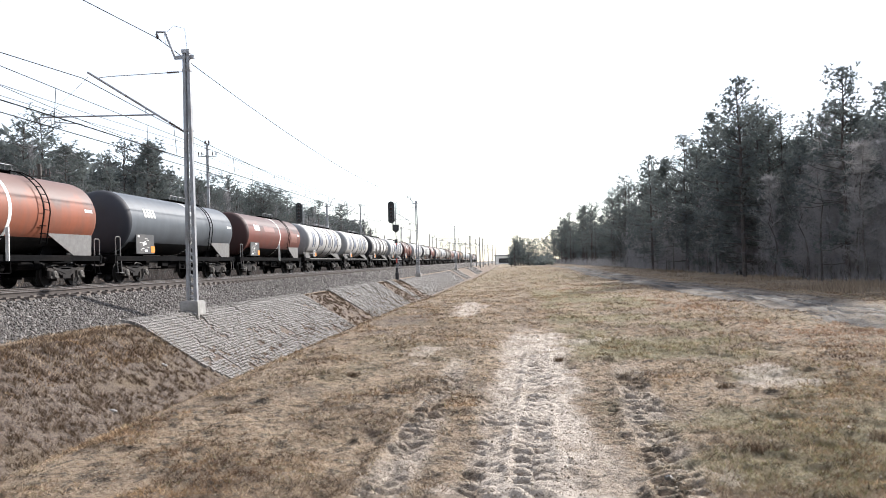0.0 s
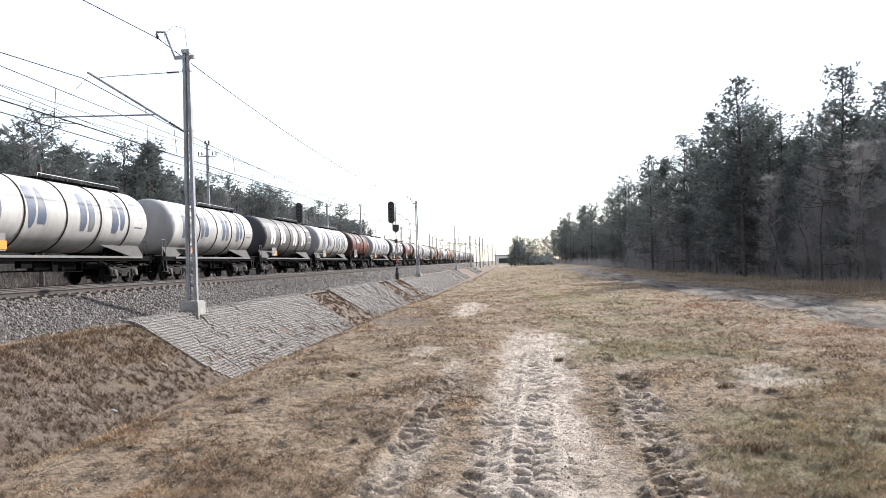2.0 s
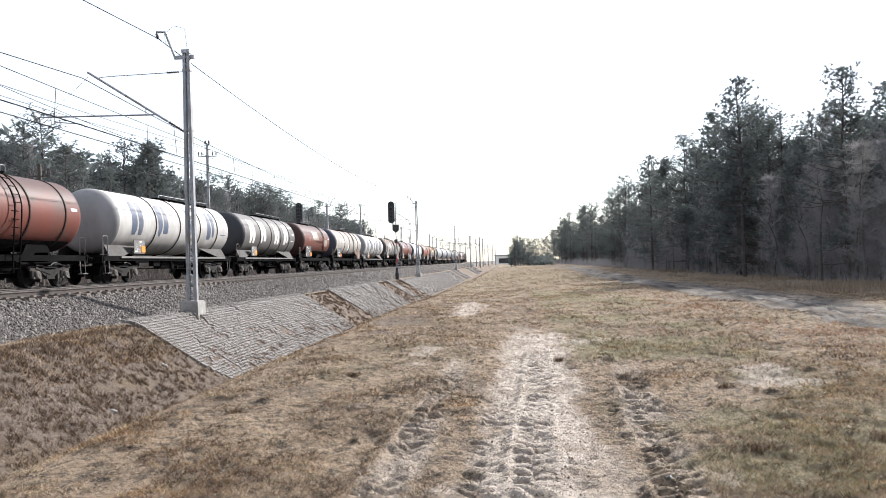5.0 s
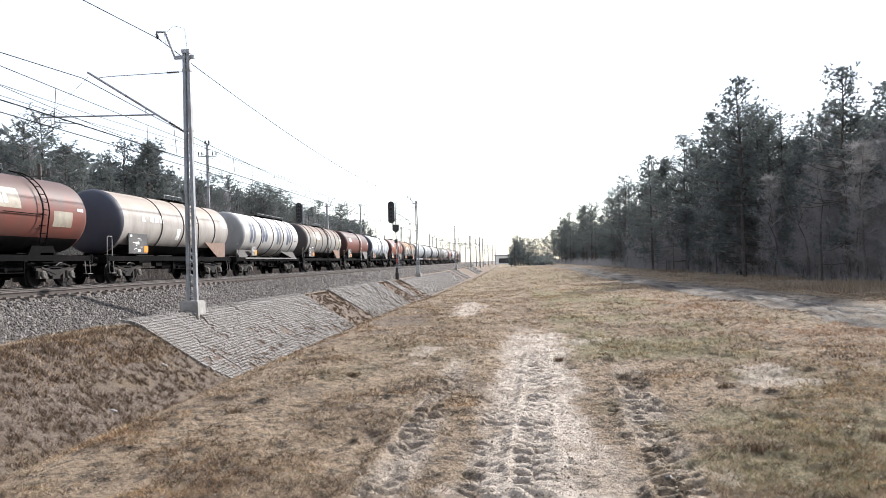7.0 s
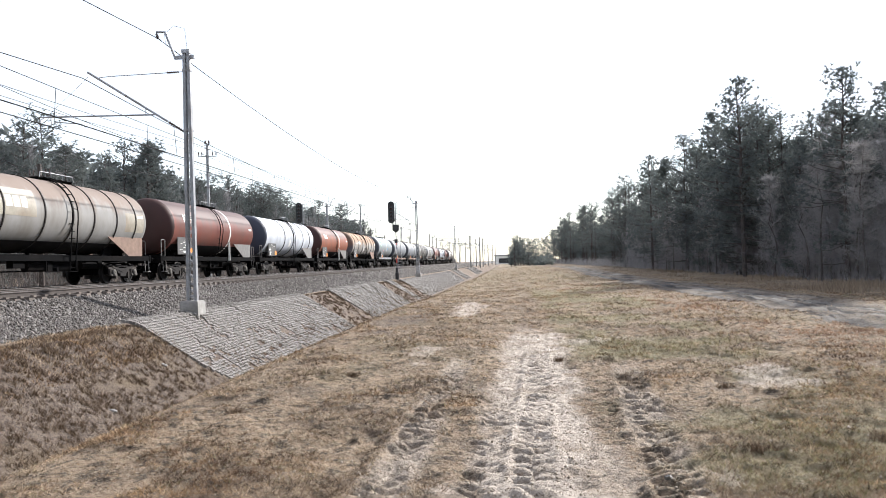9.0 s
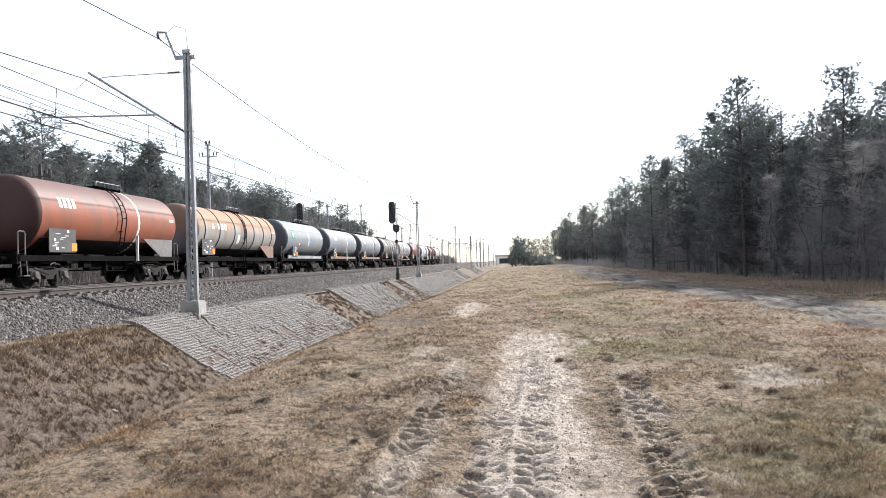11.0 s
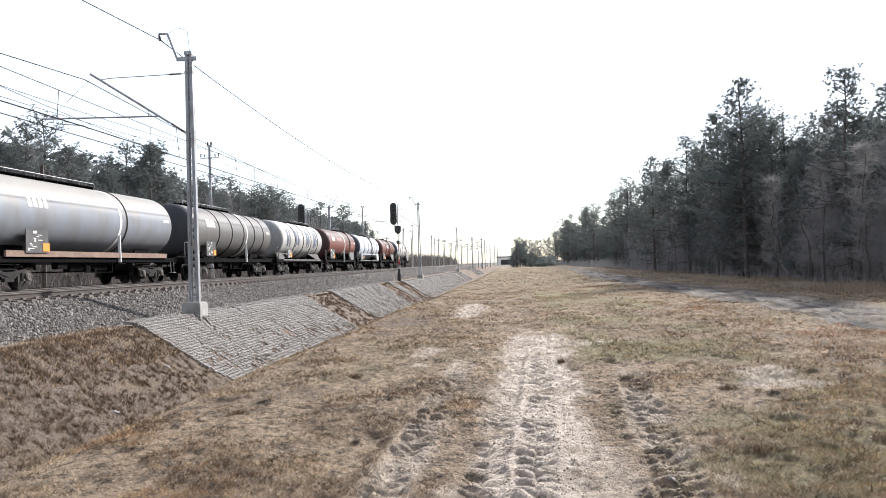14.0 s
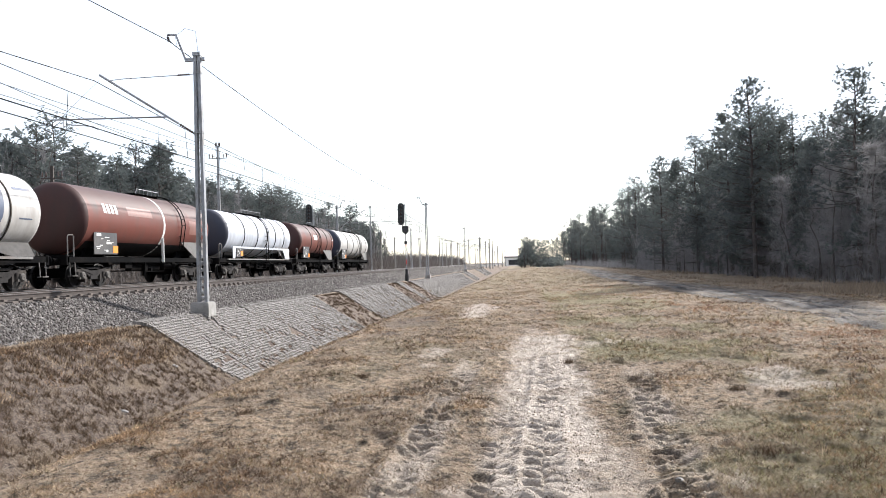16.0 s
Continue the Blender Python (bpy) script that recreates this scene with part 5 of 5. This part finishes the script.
for i, (x, y, h) in enumerate(STATION):
    c = thing("catenary_pole", "slender grey line pole beside the station tracks", "pole", "station poles")
    part("shaft", Shape().tube([(0, 0, -0.3), (0, 0, h)], [0.19, 0.13], 8), M["concrete"], c)
    e = 1 if x < -15 else -1
    part("cross_arm", Shape().box(-0.7, -0.05, h - 0.5, 0.7, 0.05, h - 0.38), M["galv"], c)
    if y > 215:
        part("cantilever", Shape().tube([(0, 0, h - 3.0), (e * 2.6, 0, h - 1.3)], 0.05, 5), M["galv"], c)
        part("registration_tube", Shape().tube([(0, 0, h - 2.6), (e * 3.4, 0, h - 2.6)], 0.045, 5), M["galv"], c)
    c.location = (x, y, -0.1)
for y, x0, x1, z in ((231, -22, -8.6, 8.3), (257, -20.5, -11, 7.9), (300, -25, -8.5, 8.2)):
    c = thing("portal_beam", "light lattice beam spanning the station tracks", "portal beam", "portal beams")
    for e in (0, 0.55):
        part("chord", Shape().box(x0, y - 0.05, z + e, x1, y + 0.05, z + e + 0.08), M["galv"], c)
    n = int((x1 - x0) / 0.8)
    lace = Shape()
    for k in range(n):
        a, b = x0 + (x1 - x0) * k / n, x0 + (x1 - x0) * (k + 1) / n
        lace.beam((a, y, z + (0.04 if k % 2 else 0.59)), (b, y, z + (0.59 if k % 2 else 0.04)), 0.05, 0.03)
    part("lacing", lace, M["galv"], c)


# ---- far building ----
def building():
    b = thing("station_building", "low pale railway building far down the line", "building")
    w = part("wall", Shape().box(-7, 0, 0, 7, 8, 4.2), M["white"], b)
    part("roof", Shape().add([(-7.6, -0.6, 4.2), (7.6, -0.6, 4.2), (7.6, 8.6, 4.2), (-7.6, 8.6, 4.2), (-7.4, -0.4, 4.6), (7.4, -0.4, 4.6), (7.4, 8.4, 5.0), (-7.4, 8.4, 5.0)],
                             [(0, 3, 2, 1), (4, 5, 6, 7), (0, 1, 5, 4), (1, 2, 6, 5), (2, 3, 7, 6), (3, 0, 4, 7)]), M["plate"], b, smooth=0)
    part("gate", Shape().box(-4.2, -0.06, 0.4, 3.6, 0.05, 3.0), M["signal"], b, "wide dark gateway")
    for x in (4.6, 5.9):
        part("window", Shape().box(x, -0.05, 1.2, x + 0.8, 0.04, 2.6), M["signal"], b)
    b.location = (-1.7, 370, -0.2)
    b.scale = (0.72, 0.8, 0.95)


building()


# ---- trees ----
# Needles paler and bluer than their own green: haze is mixed into the colour.
M["pine"] = island("pine_needles_hazed", ((0.085, 0.100, 0.104), (0.128, 0.146, 0.146), (0.155, 0.170, 0.160), (0.105, 0.125, 0.126), (0.17, 0.183, 0.172)), 0.95, 0.48)
M["twig"] = island("bare_twigs", ((0.19, 0.19, 0.20), (0.29, 0.285, 0.29), (0.40, 0.39, 0.39), (0.23, 0.217, 0.213)), 0.9, 0.35)
M["scrub"] = island("scrub_twigs", ((0.075, 0.068, 0.066), (0.12, 0.108, 0.104), (0.16, 0.145, 0.138), (0.095, 0.084, 0.08)), 0.9, 0.2)
M["birch"] = mat("birch_bark", (0.45, 0.42, 0.39), 0.8, 0, 0.2, 6, 0.2, 30, (0.10, 0.09, 0.08))


def mesh_of(name, v, f, material):
    me = bpy.data.meshes.new(name)
    me.from_pydata(v, [], f)
    me.materials.append(material)
    return me


def pine_meshes(seed, h, r, start, clumps=5, sprays=7, slim=1.0, cone=0.62):
    """Trunk, limbs and a ragged crown of needle sprays."""
    g = random.Random(seed)
    bend = [(g.gauss(0, 0.10) * i / 6, g.gauss(0, 0.10) * i / 6) for i in range(7)]
    trunk = Shape().tube([(bend[i][0], bend[i][1], -0.3 + (h + 0.2) * i / 6) for i in range(7)], [0.17 - 0.023 * i for i in range(7)], 7)
    limbs, v, f = Shape(), [], []
    z = h * start * 0.55
    while z < h:
        t = max(0.0, (z / h - start) / (1 - start))
        dead = z < h * start
        for _ in range(g.choice((2, 3, 3, 4))):
            a = g.random() * 6.283
            long = r * (0.5 + 0.7 * g.random()) * ((1 - t) ** cone * (0.55 + 0.45 * min(1, t * 4)) + 0.10)
            if dead:
                long *= 0.7
            rise = -0.12 + 0.75 * t + g.gauss(0, 0.12)
            d = Vector((math.cos(a), math.sin(a), rise))
            p0 = Vector((0, 0, z))
            p1 = p0 + d * long * 0.55
            p2 = p0 + d * long + Vector((0, 0, 0.12 * long))
            limbs.tube([p0, p1, p2], [0.035, 0.022, 0.008], 3, False)
            if dead:
                for _ in range(3):
                    q = p0.lerp(p2, 0.3 + 0.7 * g.random())
                    limbs.tube([q, q + Vector((g.gauss(0, 0.3), g.gauss(0, 0.3), g.gauss(0, 0.2)))], [0.008, 0.004], 3, False)
                continue
            for c in range(clumps + int(long * 3)):
                q = p0.lerp(p2, 0.22 + 0.82 * math.sqrt(g.random())) + Vector((g.gauss(0, 0.22), g.gauss(0, 0.22), g.gauss(0.05, 0.20)))
                for k in range(sprays):
                    u = Vector((g.gauss(0, 1), g.gauss(0, 1), g.gauss(0.5, 0.8))).normalized()
                    s = u.orthogonal().normalized()
                    ln, wd = 0.13 + 0.16 * g.random(), (0.03 + 0.03 * g.random()) * slim
                    o = len(v)
                    v.extend((tuple(q - s * wd), tuple(q + s * wd), tuple(q + u * ln)))
                    f.append((o, o + 1, o + 2))
        z += h * (0.022 + 0.02 * g.random())
    return trunk.mesh("trunk"), limbs.mesh("branchwork"), mesh_of("crown", v, f, M["pine"])


PINES = [(h, pine_meshes(20 + i, h, r, st, 6, 9, 0.72)) for i, (h, r, st) in enumerate(((13.2, 4.3, 0.16), (12, 2.9, 0.22), (11, 2.9, 0.14), (12.8, 2.6, 0.28), (9, 2.5, 0.08), (13.8, 3.9, 0.18)))]
FINE = [(h, pine_meshes(40 + i, h, r, st, 9, 13, 0.75, 0.88)) for i, (h, r, st) in enumerate(((13.2, 4.3, 0.14), (12, 3.1, 0.22), (11, 3.1, 0.14), (12.8, 2.9, 0.28), (9, 2.5, 0.08), (13.8, 4.0, 0.16)))]
PINE_WORDS = ("tall dark green pine at the forest edge", "slim pine with a bare lower trunk", "bushy dark pine with low branches", "slim pine with a small high crown", "young bushy pine among taller trees", "tall ragged pine above its neighbours")


def pine(x, y, kind, size=1.0, turn=0.0, fine=False):
    h, (a, b, c) = (FINE if fine else PINES)[kind]
    p = thing("pine_tree", PINE_WORDS[kind], "tree", "pine trees")
    part("trunk", a, M["bark"], p)
    part("branchwork", b, M["bark"], p)
    part("crown", c, None, p)
    p.matrix_basis = pose(x, y, lie(x, y), 0, 0, turn)
    p.scale = (size, size, size)


def birch_meshes(seed, h):
    g = random.Random(seed)
    trunk = Shape().tube([(g.gauss(0, 0.06) * i, g.gauss(0, 0.06) * i, -0.2 + h * i / 6) for i in range(7)], [0.10 - 0.015 * i for i in range(7)], 6)
    tw = Shape()
    for i in range(46):
        z = h * (0.25 + 0.72 * g.random())
        a = g.random() * 6.283
        ln = (0.5 + 1.4 * g.random()) * (1.15 - z / h)
        p0, p1 = Vector((0, 0, z)), Vector((math.cos(a) * ln * 0.6, math.sin(a) * ln * 0.6, z + ln * 1.1))
        tw.tube([p0, p1], [0.02, 0.008], 3, False)
        for k in range(6):
            q = p0.lerp(p1, 0.35 + 0.65 * g.random())
            tw.tube([q, q + Vector((g.gauss(0, 0.35), g.gauss(0, 0.35), 0.25 + 0.45 * g.random()))], [0.009, 0.004], 3, False)
    return trunk.mesh("trunk"), tw.mesh("bare_crown")


def broom_meshes(seed, h):
    """A slim leafless tree: rising limbs and a haze of fine twigs."""
    g = random.Random(seed)
    trunk = Shape().tube([(g.gauss(0, 0.025) * i, g.gauss(0, 0.025) * i, -0.2 + h * i / 6) for i in range(7)], [0.08 - 0.0125 * i for i in range(7)], 6)
    v, f = [], []

    def sliver(p, q, w):
        s = (q - p).orthogonal().normalized() * w
        o = len(v)
        v.extend((tuple(p - s), tuple(p + s), tuple(q)))
        f.append((o, o + 1, o + 2))

    for i in range(110):
        z = h * (0.10 + 0.86 * g.random())
        a = g.random() * 6.283
        ln = (0.6 + 1.5 * g.random()) * (1.2 - z / h)
        p0 = Vector((0, 0, z))
        p1 = p0 + Vector((math.cos(a) * ln, math.sin(a) * ln, ln * (0.15 + 0.6 * g.random())))
        sliver(p0, p1, 0.014)
        for k in range(26):
            q = p0.lerp(p1, 0.2 + 0.8 * g.random())
            sliver(q, q + Vector((g.gauss(0, 0.30), g.gauss(0, 0.30), g.gauss(0.12, 0.22))), 0.006 + 0.004 * g.random())
    return trunk.mesh("trunk"), mesh_of("bare_crown", v, f, M["twig"])


BROOMS = [broom_meshes(80 + i, h) for i, h in enumerate((9.5, 8.0, 6.5, 4.0))]


def broom(x, y, kind, size, turn):
    p = thing("bare_tree", "slim leafless grey-brown tree with fine twigs at the forest edge", "tree", "bare trees")
    part("trunk", BROOMS[kind][0], M["bark"], p)
    part("bare_crown", BROOMS[kind][1], None, p)
    p.matrix_basis = pose(x, y, lie(x, y), 0, 0, turn)
    p.scale = (size, size, size)


BIRCHES = [birch_meshes(60 + i, h) for i, h in enumerate((11, 9.5, 8))]


def birch(x, y, kind, size, turn):
    p = thing("birch_tree", "bare pale-stemmed birch without leaves", "tree", "birch trees")
    part("trunk", BIRCHES[kind][0], M["birch"], p)
    part("bare_crown", BIRCHES[kind][1], M["twig"], p)
    p.matrix_basis = pose(x, y, 0.1, 0, 0, turn)
    p.scale = (size, size, size)


def bare_tree(x, y, kind, size, turn):
    p = thing("bare_tree", "small leafless grey-brown tree before the pines", "tree", "bare trees")
    part("trunk", BIRCHES[kind][0], M["bark"], p)
    part("bare_crown", BIRCHES[kind][1], M["twig"], p)
    p.matrix_basis = pose(x, y, lie(x, y), 0, 0, turn)
    p.scale = (size, size, size)


g = random.Random(8)
# the wood beyond the dirt road: leading trees, then the mass behind them
for x, y, kind, size in ((14.7, 48.5, 0, 0.92), (15.9, 36.9, 5, 0.72), (17.6, 41.5, 3, 0.74), (15.6, 57, 1, 0.98), (15.3, 66, 5, 0.84), (15.0, 80, 0, 0.88), (19.4, 37.5, 0, 0.74), (16.2, 62, 4, 0.95), (17.3, 52, 1, 0.86), (15.4, 74, 2, 0.95), (17.6, 33.5, 1, 0.80), (20, 41, 5, 0.72), (16.4, 43.5, 4, 0.85), (15.6, 53, 4, 0.85), (17.2, 39.0, 2, 0.74), (18.6, 35, 2, 0.78)):
    pine(x, y, kind, size, g.random() * 360, True)
for i in range(40):
    pine(15.6 + 6 * g.random(), 46 + 66 * g.random(), g.randrange(6), 0.70 + 0.19 * g.random(), g.random() * 360)
for i in range(104):
    y = 44 + 245 * g.random() ** 1.35
    x = 16.0 + 10 * g.random() ** 1.4
    pine(x, y, g.randrange(6), (0.56 + 0.20 * g.random()) * (1 + 0.42 * min(1, (y - 44) / 120)), g.random() * 360)
for x, y, kind, size in ((1.6, 200, 4, 0.86), (2.6, 203, 2, 0.72), (4.0, 207, 4, 0.8), (5.4, 205, 2, 0.66), (7.0, 212, 4, 0.8), (8.6, 216, 2, 0.66), (10.2, 222, 4, 0.85), (2.0, 210, 4, 0.75), (0.8, 206, 4, 0.62), (6.2, 220, 4, 0.8), (8.0, 224, 2, 0.7), (3.4, 214, 2, 0.7), (11.6, 226, 2, 0.75), (4.8, 226, 4, 0.85)):
    pine(x, y, kind, size, g.random() * 360)
# the wood beyond the railway
for x, y, kind, size in ((-37.5, 76, 2, 1.32), (-39, 79.5, 4, 1.7), (-38, 62, 5, 0.9), (-39, 66, 3, 1.0), (-41, 74, 0, 1.0), (-38, 90, 3, 1.0), (-40, 98, 1, 1.0), (-38, 196, 0, 0.98), (-37, 200, 2, 0.95)):
    pine(x, y, kind, size, g.random() * 360, True)
for i in range(16):
    pine(-38 - 4 * g.random(), 74 + 66 * g.random(), g.choice((0, 1, 2, 5)), 0.92 + 0.2 * g.random(), g.random() * 360)
for i in range(24):
    pine(-36 - 4 * g.random(), 52 + 90 * g.random(), g.choice((2, 4, 4)), 0.78 + 0.3 * g.random(), g.random() * 360)
for i in range(76):
    pine(-37 - 11 * g.random(), 50 + 165 * g.random(), g.randrange(6), 0.84 + 0.30 * g.random(), g.random() * 360)
for x, y, kind, size in ((15.3, 34.6, 2, 0.62), (16.0, 36.0, 1, 0.60), (16.4, 38.4, 2, 0.75), (15.1, 39.6, 2, 0.55), (16.9, 35.2, 0, 0.62), (14.9, 43.6, 2, 0.60), (15.8, 33.6, 2, 0.45)):
    bare_tree(x, y, kind, size, g.random() * 360)
for i in range(34):                       # leafless growth along the wood's edge, thickest where the pines stand back
    y = 30.5 + 12 * g.random() if i < 22 else 43 + 50 * g.random()
    broom(15.0 + 5.0 * g.random() ** 1.5, y, 1 + g.randrange(3) if y < 40 else g.randrange(4), 0.72 + 0.26 * g.random(), g.random() * 360)
for i in range(30):                       # taller leafless stand behind the railway
    y = 52 + 62 * g.random()
    broom(-39 - 5 * g.random() - 0.03 * (y - 52), y, g.randrange(2), 1.15 + 0.3 * g.random(), g.random() * 360)
for i in range(58):
    birch(-34.5 - 5 * g.random(), 56 + 165 * g.random() ** 1.3, g.randrange(3), 0.85 + 0.35 * g.random(), g.random() * 360)


def thicket(name, label, m, place, seed, material, wide=0.012, lean=0.55):
    """Brushwood: many thin upright twigs."""
    q = np.random.RandomState(seed)
    x, y, h = place(q, m)
    d = np.hypot(x, y)
    v = blades(q, x, y, np.full(m, 0.1) + q.rand(m) * h * 0.6, h * (0.3 + 0.5 * q.rand(m)), wide + 0.00035 * d, lean)
    bulk(name, v, [(0, 1, 2)], material, label, "brushwood")


thicket("brushwood", "dense grey-brown leafless brushwood under the pines", 44000,
        lambda q, m: (14.8 + 9 * q.rand(m), 28 * (300 / 28) ** q.rand(m), 0.3 + 1.5 * q.rand(m) ** 2.5), 3, M["twig"], 0.006, 1.3)
thicket("brushwood", "grey leafless saplings between the pine trunks", 22000,
        lambda q, m: (15.8 + 5.5 * q.rand(m), 36 + 70 * q.rand(m), 1.5 + 5.5 * q.rand(m) ** 1.4), 6, M["twig"], 0.004, 0.55)
thicket("brushwood", "leafless scrub behind the railway", 60000,
        lambda q, m: (-28 - 14 * q.rand(m) ** 0.6, 40 + 380 * q.rand(m), 1.5 + 4.5 * q.rand(m) ** 1.5), 4, M["scrub"])
thicket("leafless_wood", "tall grey leafless stems among the pines behind the railway", 9000,
        lambda q, m: (-38 - 7 * q.rand(m), 46 + 130 * q.rand(m) ** 1.2, 8.0 + 4.5 * q.rand(m)), 5, M["twig"], 0.004, 0.22)


def woods(name, label, m, place, seed):
    """Deep wood as one mass of needle sprays and stems."""
    q = np.random.RandomState(seed)
    x, y, h = place(q, m)
    z = h * (0.13 + 0.87 * q.rand(m))
    v = np.stack([x, y, z], -1)[:, None] + q.normal(0, 0.30 if seed < 23 else 0.95, (m, 3, 3))
    bulk(name, v, [(0, 1, 2)], M["pine"], label, "wood")


woods("deep_wood", "dark depth of the pine wood behind its edge", 90000, lambda q, m: (20 + 15 * q.rand(m), 34 + 250 * q.rand(m) ** 1.5, 7.4 + 2.6 * q.rand(m)), 21)
woods("deep_wood", "dark depth of the wood behind the railway", 150000, lambda q, m: (-43 - 11 * q.rand(m), 44 + 180 * q.rand(m) ** 1.15, 12.0 + 2.6 * q.rand(m)), 22)
def clump(q, m):
    x = 0.4 + 12 * q.rand(m) ** 1.2
    y = 202 + 24 * q.rand(m)
    return x, y, 1.0 + 5.0 * np.exp(-((x - 2.6) / 1.5) ** 2) + 2.6 * fuzz(x, y, 1.6)


woods("young_wood", "distant clump of dark young pines", 2600, clump, 20)
woods("deep_wood", "dark pine wood that goes on behind the viewer", 40000, lambda q, m: (19 + 26 * q.rand(m), -40 + 66 * q.rand(m), 11.0 + 2.0 * q.rand(m)), 23)
# Never in view: added to hold rear sky light off the wagon ends.
woods("deep_wood", "unseen pine wood added beyond the railway", 50000, lambda q, m: (-27 - 50 * q.rand(m), -12 - 26 * q.rand(m), 15.0 + 2.0 * q.rand(m)), 24)


def motions():
    for w in wagons:
        s = w["start"]
        walk(w, [(t, pose(FAR, s - SPEED * t, RAIL)) for t in (0, 8, 16)])
    roll = math.degrees(SPEED / FPS / 0.46)          # turn of a wheel from one picture to the next
    for e in (-0.9, 0.9):
        rows = [(i / FPS, pose(0, e, 0.46, roll * i)) for i in range(16 * FPS + 1)]
        for ws, place in wheelsets:
            if place == e:
                walk(ws, rows)


motions()
